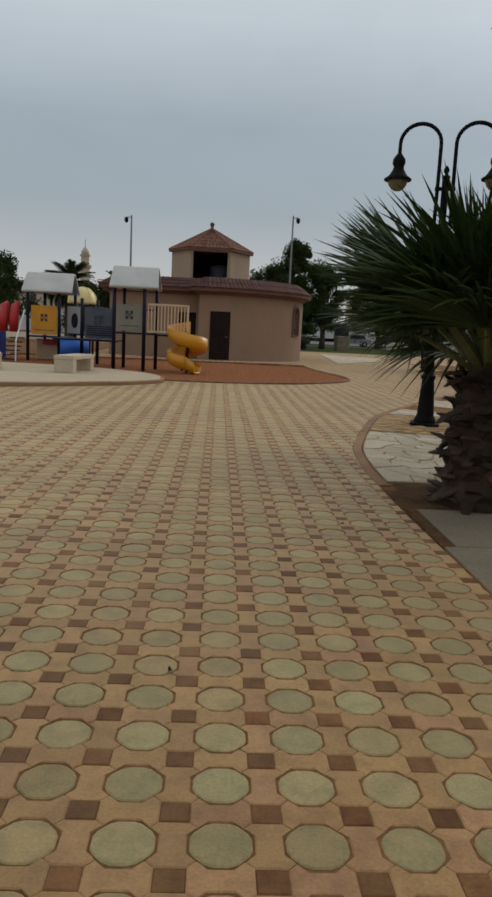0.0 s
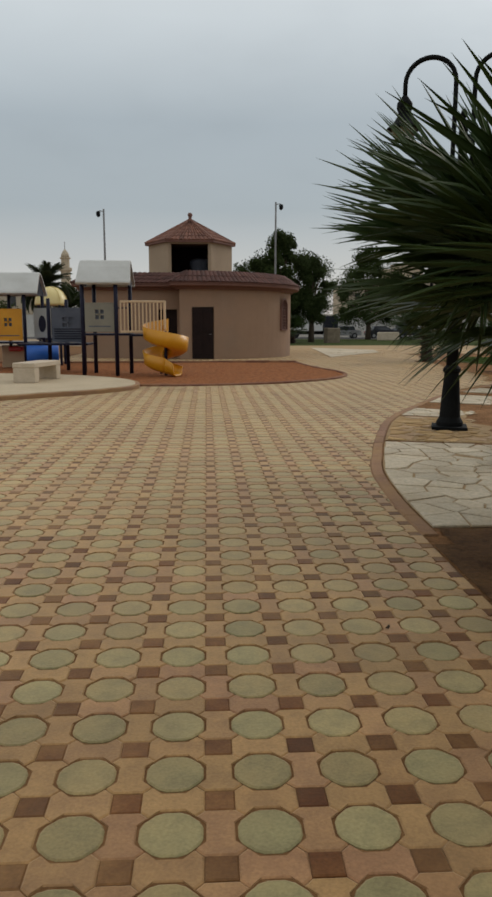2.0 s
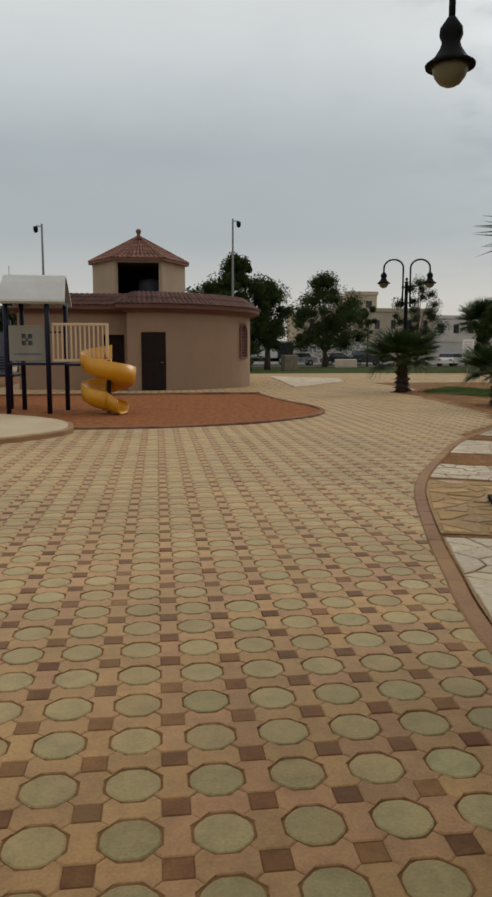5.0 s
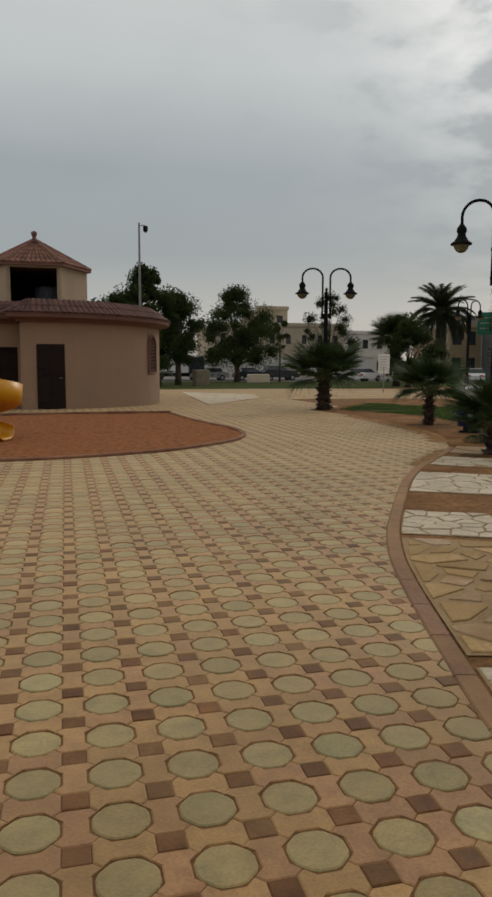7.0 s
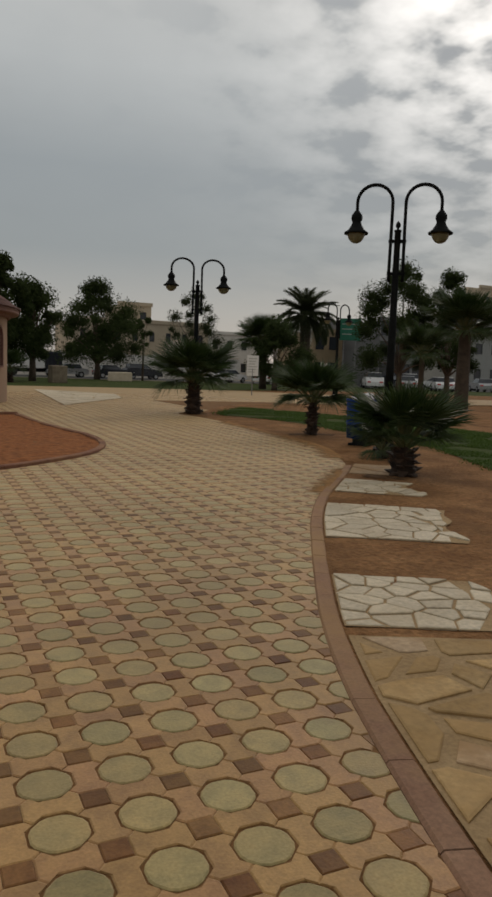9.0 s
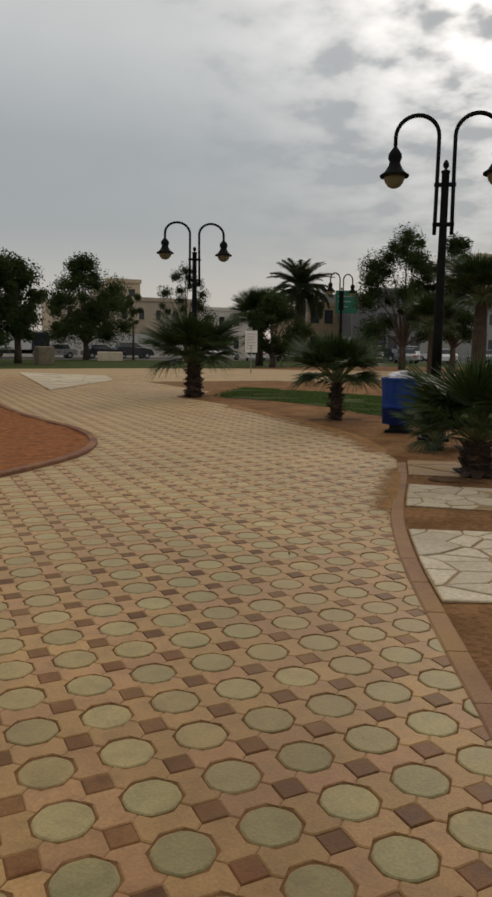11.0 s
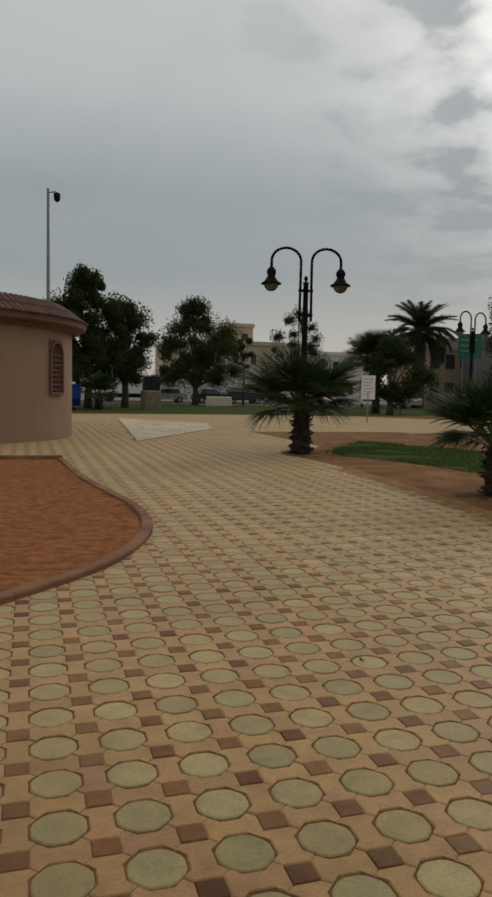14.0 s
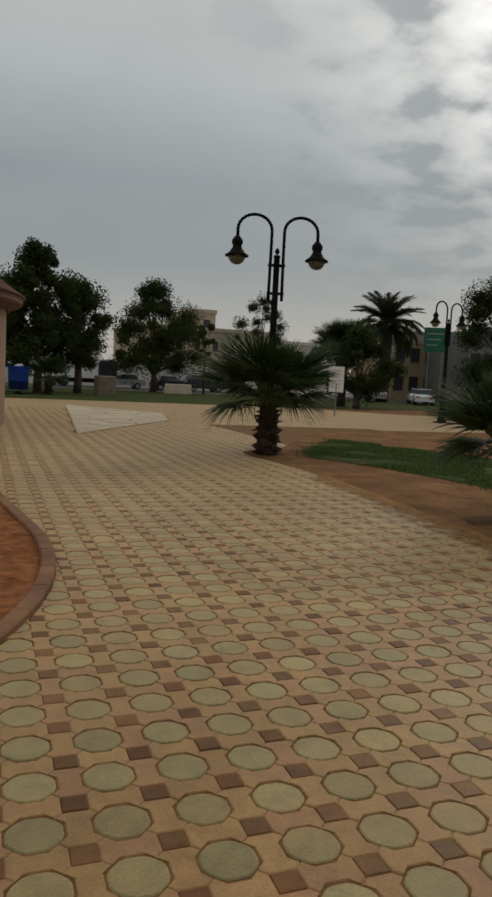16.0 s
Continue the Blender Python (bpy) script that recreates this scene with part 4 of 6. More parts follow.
        rows.append([bm.verts.new((x, -0.12, z)), bm.verts.new((q[0], -0.12, q[1])), bm.verts.new((q[0], 0.05, q[1])), bm.verts.new((x, 0.05, z))])
    for r0, r1 in zip(rows, rows[1:] + rows[:1]):
        for j in range(4):
            bm.faces.new((r0[j], r1[j], r1[(j + 1) % 4], r0[(j + 1) % 4]))
    part("window_frame", bm, M_FASCIA, w)
    bm = bmesh.new()
    bm.faces.new([bm.verts.new((x * 0.9, 0.0, z)) for x, z in pts])
    bmesh.ops.solidify(bm, geom=bm.faces[:], thickness=0.01)
    part("pane", bm, M_PANE, w)
    bm = bmesh.new()
    for k in range(1, 6):
        x = -0.34 + k * 0.1133
        box(bm, x - 0.012, x + 0.012, -0.07, -0.05, 1.24, 2.24 + math.sqrt(max(0.34 ** 2 - x * x, 0)))
    for k in range(1, 9):
        box(bm, -0.35, 0.35, -0.072, -0.052, 1.2 + k * 0.13, 1.222 + k * 0.13)
    part("lattice", bm, M_FASCIA, w, "brown wooden lattice")
    bm = bmesh.new()
    arc = pts[1:-1]
    for (x0, z0), (x1, z1) in zip(arc, arc[1:]):
        q = [bm.verts.new(v) for v in ((x0, -0.075, z0), (x1, -0.075, z1), (x1, -0.075, 2.66), (x0, -0.075, 2.66))]
        bm.faces.new(q)
    bmesh.ops.solidify(bm, geom=bm.faces[:], thickness=0.1)
    part("spandrel", bm, M_STUCCO, w)
    # turret
    zb, zt, cr, sides = 3.3, 5.22, 1.98, 6
    tc = KC + Vector((0.08, 0.0))
    oc = [tc + cr * Vector((math.cos(2 * math.pi * k / sides), math.sin(2 * math.pi * k / sides))) for k in range(sides)]
    bm = bmesh.new()
    for k in range(sides):
        a, b = oc[k], oc[(k + 1) % sides]
        length = (b - a).length
        holes = [(0.06, length - 0.06, 3.72, 5.08)] if k == 4 else []
        wall_pieces(bm, a, b, zb, zt, holes, 0.18)
    bmesh.ops.remove_doubles(bm, verts=bm.verts, dist=0.002)
    part("turret_wall", bm, M_STUCCO_L, root, "lighter tan stucco turret with an open dark bay")
    # dark floor and liner stand in for the shade of the open bay
    part("turret_floor", extruded([tuple(tc + (p - tc) * 0.9) for p in oc], 3.3, 3.7, 0), M_DARKWOOD, root)
    bm = bmesh.new()
    for k in range(sides):
        if k != 4:
            a, b = tc + (oc[k] - tc) * 0.88, tc + (oc[(k + 1) % sides] - tc) * 0.88
            wall_pieces(bm, a, b, 3.7, 5.15, [], 0.03)
    part("turret_lining", bm, M_DARKWOOD, root, "dark liner standing in for the shade inside the turret")
    back = part("turret_tank", lathe([(0.5, 3.7), (0.52, 3.78), (0.52, 4.4), (0.45, 4.52), (0.2, 4.6)], 20), M_SLATE, root, "dark water tank inside the turret")
    back.location = (KC.x + 0.55, KC.y + 0.2, 0)
    er = cr + 0.17
    ce = [tc + er * Vector((math.cos(2 * math.pi * k / sides), math.sin(2 * math.pi * k / sides))) for k in range(sides)]
    apex = Vector((tc.x, tc.y, 6.34))
    bm = bmesh.new()
    v = [bm.verts.new((p.x, p.y, 5.14)) for p in ce] + [bm.verts.new((p.x, p.y, 5.22)) for p in ce]
    t = bm.verts.new(apex - Vector((0, 0, 0.02)))
    for k in range(sides):
        bm.faces.new((v[k], v[(k + 1) % sides], v[sides + (k + 1) % sides], v[sides + k]))
        bm.faces.new((v[sides + k], v[sides + (k + 1) % sides], t))
    bm.faces.new(v[:sides])
    part("turret_roof_bed", bm, M_FASCIA, root)
    bm = bmesh.new()
    for k in range(sides):
        a, b = ce[k], ce[(k + 1) % sides]
        e0, e1 = Vector((a.x, a.y, 5.22)), Vector((b.x, b.y, 5.22))
        barrel_rows(bm, e0, e1, e0.lerp(apex, 0.97), e1.lerp(apex, 0.97), 11, 0.06)
    part("turret_tiles", bm, M_ROOF, root, "weathered red clay roof tiles")
    bm = bmesh.new()
    for k in range(sides):
        tube([(ce[k].x, ce[k].y, 5.25), tuple(apex + Vector((0, 0, 0.02)))], 0.06, 6, bm)
    part("ridge_tiles", bm, M_ROOF, root)
    f = part("finial", lathe([(0.13, 6.24), (0.11, 6.36), (0.07, 6.42), (0.09, 6.5), (0.12, 6.56), (0.10, 6.64), (0.03, 6.68)], 12), M_FASCIA, root, smooth=True)
    f.location = (apex.x, apex.y, 0)


build_kiosk()


def camera_pole(x, y, z0, z1, side):
    root = thing("camera_pole", "slim grey steel pole with a dome camera on the kiosk roof", "pole", "roof camera poles", x, y, z0)
    h = z1 - z0
    part("pole", tube([(0, 0, 0), (0, 0, h)], 0.05, 10, radii=[0.055, 0.04]), M_STEEL, root)
    part("base_plate", boxes((-0.14, 0.14, -0.14, 0.14, 0, 0.02), bevel=0.005), M_STEEL, root)
    part("bracket", tube([(0, 0, h - 0.12), (side * 0.22, 0, h - 0.08), (side * 0.26, 0, h - 0.14)], 0.02), M_STEEL, root)
    c = part("camera_dome", lathe([(0.03, 0.0), (0.1, -0.03), (0.1, -0.16), (0.09, -0.22), (0.03, -0.28)], 14), M_BLACKIRON, root, "black dome camera", True)
    c.location = (side * 0.26, 0, h - 0.1)


camera_pole(3.92, 39.1, 3.42, 7.32, 1)
camera_pole(-4.35, 39.0, 3.42, 6.9, -1)


# ---- lamp posts ----
def lamp_post(x, y, yaw, first=None, size=1.0, tall=1.0):
    if first:
        return copy_thing(first, pose(x, y, 0, 0, 0, yaw) @ Matrix.Diagonal((size, size, tall, 1)))
    root = thing("street_lamp", "black iron park lamp with two swan-neck arms and bell shades", "street lamp", "twin park lamps", x, y, 0, yaw)
    part("base_plate", boxes((-0.25, 0.25, -0.25, 0.25, 0, 0.05), bevel=0.012), M_BLACKIRON, root)
    part("pedestal", lathe([(0.19, 0.05), (0.19, 0.10), (0.15, 0.17), (0.145, 0.24), (0.105, 0.78), (0.125, 0.80), (0.125, 0.84), (0.09, 0.88)], 20), M_BLACKIRON, root)
    part("post", lathe([(0.085, 0.86), (0.078, 1.6), (0.068, 2.6), (0.06, 3.3), (0.06, 4.02), (0.07, 4.03), (0.07, 4.06), (0.03, 4.07)], 16), M_BLACKIRON, root, smooth=True)
    part("finial", lathe([(0.025, 4.06), (0.02, 4.09), (0.045, 4.12), (0.05, 4.15), (0.035, 4.19), (0.008, 4.22)], 12), M_BLACKIRON, root, smooth=True)
    for z in (3.28, 3.86):
        part("cross_bar", boxes((-0.17, 0.17, -0.025, 0.025, z - 0.03, z + 0.03), bevel=0.006), M_BLACKIRON, root)
    for s in (-1, 1):
        pts = [(s * 0.135, 0, 3.13), (s * 0.13, 0, 3.6), (s * 0.125, 0, 4.2), (s * 0.125, 0, 4.56)]
        pts += [(s * (0.4625 - 0.3375 * math.cos(math.pi * k / 14)), 0, 4.56 + 0.31 * math.sin(math.pi * k / 14)) for k in range(1, 15)]
        pts += [(s * 0.80, 0, 4.38)]
        part("arm", tube(pts, 0.032, 10), M_BLACKIRON, root, smooth=True)
        sh = part("shade", lathe([(0.04, 4.34), (0.06, 4.31), (0.105, 4.25), (0.11, 4.19), (0.085, 4.13), (0.10, 4.08), (0.16, 3.99), (0.235, 3.94), (0.23, 3.915), (0.15, 3.93)], 22), M_BLACKIRON, root, "black bell shade", True)
        sh.location = (s * 0.80, 0, 0.075)
        g = part("globe", lathe([(0.172, 3.925), (0.165, 3.885), (0.142, 3.83), (0.10, 3.78), (0.05, 3.755), (0.01, 3.75)], 20), M_LAMPGLASS, sh, "milky glass bowl", True)
    return root


LAMP = lamp_post(3.84, 12.2, -17)
lamp_post(9.45, 21.64, -36, LAMP, 0.935, 0.99)
lamp_post(9.8, 32.75, -12, LAMP, 1.06)
lamp_post(22.95, 45.47, 15, LAMP, 1.06, 1.07)
LAMP.scale = (0.94, 0.94, 0.982)


# ---- fan palms ----
def fan_frond(elev, petiole, blade, seed, droop, arc=125, segs=30):
    """One fan leaf that grows out along +x at an angle to the ground: stalk and folded ribs with free, hanging tips."""
    rnd = random.Random(seed)
    e = radians(elev)
    V, F, W = [], [], []
    pts = []
    ang, p = e, Vector((0, 0, 0))
    for k in range(7):
        pts.append(p.copy())
        p = p + Vector((math.cos(ang), 0, math.sin(ang))) * petiole / 6
        ang -= radians(droop * 2)
    hub = pts[-1]
    ahead = Vector((math.cos(ang), 0, math.sin(ang)))
    side = Vector((0, 1, 0))
    nrm = ahead.cross(side) * -1
    if nrm.z < 0:
        nrm = -nrm
    step = 2 * radians(arc) / segs
    for k in range(segs):
        a = -radians(arc) + (k + 0.5) * step + rnd.uniform(-0.02, 0.02)
        d = ahead * math.cos(a) + side * math.sin(a)
        w = d.cross(nrm)
        length = blade * (0.78 + 0.22 * math.cos(a * 0.75)) * rnd.uniform(0.9, 1.06)
        lift, limp = rnd.uniform(-0.1, 0.1), rnd.choice((0.0, 0.06, 0.14, 0.3)) * (0.4 + droop)
        cup = 0.16 * blade * (1 - math.cos(a)) * 0.5
        base = len(V)
        for r, wid in ((0.03, 0.012), (0.28, 0.31 * step), (0.5, 0.54 * step), (0.70, 0.38 * step), (0.87, 0.2 * step), (1.0, 0.012 * step)):
            fall = length * (droop * 0.24 + limp) * max(0, r - 0.35) ** 1.6
            c = hub + d * (length * r) - Vector((0, 0, fall)) + nrm * (cup * r + lift * length * max(0, r - 0.2))
            fold = nrm * (wid * length * 0.3)
            h = w * (wid * length * 0.5)
            V += [tuple(c - h - fold), tuple(c + fold), tuple(c + h - fold)]
        for j in range(5):
            o = base + j * 3
            F += [(o, o + 1, o + 4, o + 3), (o + 1, o + 2, o + 5, o + 4)]
    blade_me = (V, F)
    bm = tube(pts, 0.014, 5, radii=[0.026 - 0.0022 * k for k in range(7)])
    return blade_me, bm


FROND_SETS = {}


def frond_meshes(kind):
    """Shared leaf meshes from upright young leaves to hanging old ones."""
    if kind in FROND_SETS:
        return FROND_SETS[kind]
    out = []
    classes = [(84, 0.2, M_FROND), (74, 0.3, M_FROND), (65, 0.35, M_FROND), (56, 0.45, M_FROND), (48, 0.6, M_FROND), (40, 0.8, M_FROND), (32, 1.2, M_FRONDMID), (23, 1.8, M_FRONDMID)]
    for k, (elev, droop, material) in enumerate(classes):
        (V, F), bm = fan_frond(elev, 0.54, 0.72, 100 + k, droop, 104, 60)
        o = len(V)
        bm.verts.index_update()
        V2 = V + [tuple(v.co) for v in bm.verts]
        F2 = F + [tuple(o + v.index for v in f.verts) for f in bm.faces]
        bm.free()
        me = mesh_from("fan_leaf", V2, F2, material)
        me.materials.append(M_PETIOLE)
        for i in range(len(F), len(F2)):
            me.polygons[i].material_index = 1
        out.append(me)
    FROND_SETS[kind] = out
    return out


def fan_palm(x, y, trunk_h, trunk_r, reach, count, seed, label, boots=True, low=7, raised=None):
    rnd = random.Random(seed)
    root = thing("fan_palm", label, "palm tree", "fan palms", x, y, 0, rnd.uniform(0, 360))
    prof = [(trunk_r * 1.08, -0.03), (trunk_r, 0.12 * trunk_h), (trunk_r * 0.92, 0.5 * trunk_h), (trunk_r * 0.8, 0.9 * trunk_h), (trunk_r * 0.45, trunk_h * 1.02), (0.05, trunk_h * 1.1)]
    part("trunk", lathe(prof, 18), M_BOOT if boots else M_PALMTRUNK, root, smooth=True)
    if boots:
        bm = bmesh.new()
        total = int(14 + 130 * trunk_h * trunk_r / 0.3)
        for k in range(total):
            f = (k + 0.5) / total
            a = k * 2.39996 + rnd.uniform(-0.2, 0.2)
            z = f * trunk_h * 1.0
            r = trunk_r * (1.0 - 0.25 * f)
            w, L, th = rnd.uniform(0.07, 0.13) * (0.36 + 1.7 * trunk_r), rnd.uniform(0.12, 0.26) * (0.3 + 1.9 * trunk_r), 0.016
            out = radians(rnd.choice((rnd.uniform(15, 60), rnd.uniform(60, 130))))
            m = Matrix.Translation((r * 0.93 * math.cos(a), r * 0.93 * math.sin(a), z - 0.03)) @ Matrix.Rotation(a, 4, "Z") @ Matrix.Rotation(out, 4, "Y") @ Matrix.Rotation(rnd.uniform(-0.3, 0.3), 4, "X")
            v = [bm.verts.new(m @ Vector(c)) for c in ((0, -w, 0), (0, w, 0), (-th, w, 0), (-th, -w, 0), (0.01, -w * 0.75, L * 0.6), (0.01, w * 0.75, L * 0.6), (-th, w * 0.7, L * 0.6), (-th, -w * 0.7, L * 0.6), (0.015, -w * 0.35, L), (0.015, w * 0.45, L * 0.93))]
            for q in ((0, 1, 5, 4), (1, 2, 6, 5), (2, 3, 7, 6), (3, 0, 4, 7), (4, 5, 9, 8), (6, 7, 8, 9), (5, 6, 9), (7, 4, 8)):
                bm.faces.new([v[i] for i in q])
        b = part("shaggy_cover", bm, M_BOOT, root, "ragged dry leaf stubs")
        tagged(b, kind="stuff")
    meshes = frond_meshes("fan")
    s = reach / 1.15
    for k in range(count):
        f = (k + 0.5) / count
        c = min(low, int(f ** 1.0 * (low + 1)))
        a = k * 137.5 + rnd.uniform(-14, 14)
        turn = (a + math.degrees(root.rotation_euler.z)) % 360
        if raised and raised[0] < turn < raised[1]:
            c = min(c, 3 + k % 4)
        ob = new("frond", meshes[c])
        ob.parent = root
        sc = s * rnd.uniform(0.86, 1.08) * (0.78 if c == 0 else 0.9 if c < 3 else 1.1 if c < 6 else 0.85)
        ob.matrix_basis = Matrix.Translation((0, 0, trunk_h * (1.02 - 0.12 * f))) @ pose(0, 0, 0, rnd.uniform(-9, 9), rnd.uniform(-7, 7), a) @ Matrix.Diagonal((sc, sc, sc, 1))
    return root


fan_palm(2.68, 6.42, 1.18, 0.31, 1.7, 42, 1, "stout fan palm with a shaggy brown trunk in a soil pit", raised=(120, 285))
fan_palm(4.45, 10.7, 1.75, 0.26, 1.45, 26, 2, "fan palm with a shaggy trunk beside the lamp")
fan_palm(8.75, 20.75, 0.1, 0.09, 0.66, 16, 13, "low clump of fan palm leaves at the lamp's foot", low=7)
fan_palm(7.8, 18.9, 0.38, 0.17, 1.06, 26, 3, "low young fan palm with dark stubby trunk", low=6)
fan_palm(9.7, 24.85, 0.74, 0.12, 1.18, 27, 4, "young fan palm on the grassy verge")
fan_palm(9.38, 31.7, 0.98, 0.21, 1.56, 34, 5, "bushy fan palm with a thick trunk at the paving's corner")
fan_palm(7.7, 64.0, 0.9, 0.25, 1.6, 20, 6, "small fan palm on the distant lawn")
fan_palm(24.2, 36.6, 3.6, 0.32, 2.1, 40, 7, "tall fan palm with a pale swollen trunk", False)
fan_palm(34.5, 44.0, 3.2, 0.18, 1.8, 24, 8, "slender distant fan palm above parked cars", False)
fan_palm(33.5, 40.2, 3.2, 0.2, 1.9, 24, 9, "slender distant fan palm above parked cars", False)
fan_palm(27.2, 63.5, 3.6, 0.3, 2.7, 40, 10, "large distant fan palm among the trees", False)
fan_palm(26.65, 42.7, 2.6, 0.16, 2.0, 26, 12, "dark fan palm on the verge", False)


# ---- date palms ----
def date_palm(x, y, h, r, reach, seed, count=38):
    rnd = random.Random(seed)
    root = thing("date_palm", "tall date palm with a round feathery crown", "palm tree", "date palms", x, y)
    prof = [(r * 1.25, -0.05), (r, 0.4)]
    z = 0.4
    while z < h:
        prof += [(r * 1.06, z + 0.10), (r * 0.94, z + 0.16)]
        z += 0.3
    prof += [(r * 1.25, h), (r * 0.8, h + 0.3), (0.05, h + 0.5)]
    part("trunk", lathe(prof, 12), M_PALMTRUNK, root)
    shapes = []
    for c, (elev, bend) in enumerate(((78, 4), (60, 5), (40, 6.5), (18, 7), (-10, 6))):
        V, F = [], []
        ang, p = radians(elev), Vector((0, 0, 0))
        for k in range(15):
            q = p + Vector((math.cos(ang), 0, math.sin(ang))) * reach / 15
            o = len(V)
            w = 0.035 * (1 - k / 16)
            V += [(p.x, -w, p.z), (p.x, w, p.z), (q.x, w * 0.9, q.z), (q.x, -w * 0.9, q.z)]
            F.append((o, o + 1, o + 2, o + 3))
            if k > 1:
                for s in (-1, 1):
                    for j in range(4):
                        b = p.lerp(q, j / 4)
                        L = reach * 0.24 * math.sin(math.pi * (0.15 + 0.8 * k / 15)) * rnd.uniform(0.8, 1.15)
                        tip = b + Vector((math.cos(ang) * 0.6, s * 0.8, math.sin(ang) * 0.6 - 0.15 + 0.25 * rnd.random())) * L
                        o = len(V)
                        V += [(b.x, 0, b.z), (b.x + 0.1, 0, b.z + 0.05), tuple(tip)]
                        F.append((o, o + 1, o + 2))
            ang -= radians(bend)
            p = q
        shapes.append(mesh_from("date_leaf", V, F, M_DATE))
    for k in range(count):
        c = min(4, int(5 * (k + 0.5) / count))
        ob = new("frond", shapes[c])
        ob.parent = root
        ob.matrix_basis = Matrix.Translation((0, 0, h + 0.2)) @ pose(0, 0, 0, rnd.uniform(-15, 15), rnd.uniform(-6, 6), k * 137.5)


date_palm(42.0, 83.4, 7.3, 0.6, 4.2, 21, 84)
date_palm(-11.4, 58.5, 3.9, 0.35, 2.4, 22, 70)
date_palm(-7.6, 61.0, 3.5, 0.35, 2.4, 23, 70)


# ---- broadleaf trees ----
def broadleaf(x, y, h, spread, seed, material, label, trunk_r=0.2, lobes=26, leaves=260, size=0.3, low=0.22, shape=0.75, group="park trees"):
    """A tapered trunk with limbs and a crown of leaf tufts gathered round the limb ends, with gaps between them."""
    rnd = random.Random(seed)
    root = thing("tree", label, "tree", group, x, y)
    fork = h * low
    bm = tube([(0, 0, -0.05), (0.04 * h * 0.1, 0, fork * 0.6), (0.0, 0.02, fork * 1.15)], trunk_r, 9, radii=[trunk_r * 1.25, trunk_r, trunk_r * 0.85])
    part("trunk", bm, M_TRUNK, root, smooth=True)
    centres = []
    for k in range(lobes):
        f = (k + 0.5) / lobes
        a = k * 2.4 + rnd.uniform(-0.5, 0.5)
        z = fork + (h - fork) * (0.05 + 0.85 * f)
        env = spread * (math.sin(math.pi * min(1, 0.18 + 0.78 * f)) ** shape)
        rr = env * rnd.uniform(0.2, 1.22)
        c = Vector((rr * math.cos(a), rr * math.sin(a), z + rnd.uniform(-0.3, 0.3)))
        centres.append((c, spread * rnd.choice((0.14, 0.2, 0.26, 0.34, 0.4))))
        if k % 2 == 0:
            mid = Vector((c.x * 0.4, c.y * 0.4, fork + (c.z - fork) * 0.55))
            bm = bmesh.new()
            tube([(0, 0, fork * 0.95), tuple(mid), tuple(c)], 0.05, 5, bm, radii=[trunk_r * 0.5, trunk_r * 0.28, 0.015])
            part("limb", bm, M_TRUNK, root)
    V, F = [], []
    for c, r in centres:
        for _ in range(int(leaves * 11 * (r / spread) ** 0.9)):
            d = Vector((rnd.gauss(0, 1), rnd.gauss(0, 1), rnd.gauss(0, 0.8))).normalized() * r * min(rnd.uniform(0.9, 1.15), abs(rnd.gauss(0, 0.62))) * (1.0 + 0.3 * noise.noise(c * 3.1 + Vector((rnd.random(), 0, 0))))
            p = c + d
            u = Vector((rnd.gauss(0, 1), rnd.gauss(0, 1), rnd.gauss(0, 1))).normalized()
            w = u.orthogonal().normalized()
            s = size * rnd.uniform(0.35, 0.8)
            o = len(V)
            V += [tuple(p - u * s * 0.5), tuple(p + w * s * 0.3), tuple(p + u * s * 0.5), tuple(p - w * s * 0.3)]
            F.append((o, o + 1, o + 2, o + 3))
    ob = new("crown", mesh_from("crown", V, F, material))
    ob.parent = root
    return root


broadleaf(7.2, 66.5, 9.7, 1.9, 31, M_LEAF_A, "dark dense tree behind the kiosk", 0.25, 34, 330, 0.34)
broadleaf(10.0, 69.0, 8.0, 2.8, 32, M_LEAF_A, "dark dense tree with a broad crown", 0.25, 34, 330, 0.34)
broadleaf(5.0, 67.0, 7.2, 2.8, 45, M_LEAF_A, "dark low tree behind the kiosk", 0.25, 30, 330, 0.34)
broadleaf(18.2, 82.5, 10.2, 4.0, 33, M_LEAF_A, "broad dark park tree with a forked trunk", 0.28, 42, 330, 0.36, 0.16)
broadleaf(30.6, 88.6, 10.6, 3.0, 34, M_LEAF_B, "thin greyish street tree", 0.2, 22, 200, 0.34, 0.25)
broadleaf(23.0, 83.0, 6.6, 1.0, 46, M_LEAF_A, "slim young street tree", 0.1, 10, 150, 0.3, 0.5)
broadleaf(33.2, 53.6, 9.8, 2.6, 35, M_LEAF_A, "loose greyish acacia with an open crown", 0.22, 30, 560, 0.26, 0.16)
broadleaf(36.2, 52.0, 9.5, 2.3, 36, M_LEAF_A, "loose greyish acacia with an open crown", 0.2, 28, 560, 0.26, 0.16)
broadleaf(26.5, 60.0, 5.2, 2.4, 37, M_LEAF_A, "low dark tree in the park", 0.2, 24, 280, 0.32, 0.15)
broadleaf(-14.5, 50.0, 5.8, 2.2, 38, M_LEAF_A, "dark tree beyond the playground", 0.2, 26, 300, 0.3, 0.15)
broadleaf(-17.5, 54.0, 6.6, 2.6, 39, M_LEAF_A, "dark tree beyond the playground", 0.2, 26, 300, 0.3, 0.15)
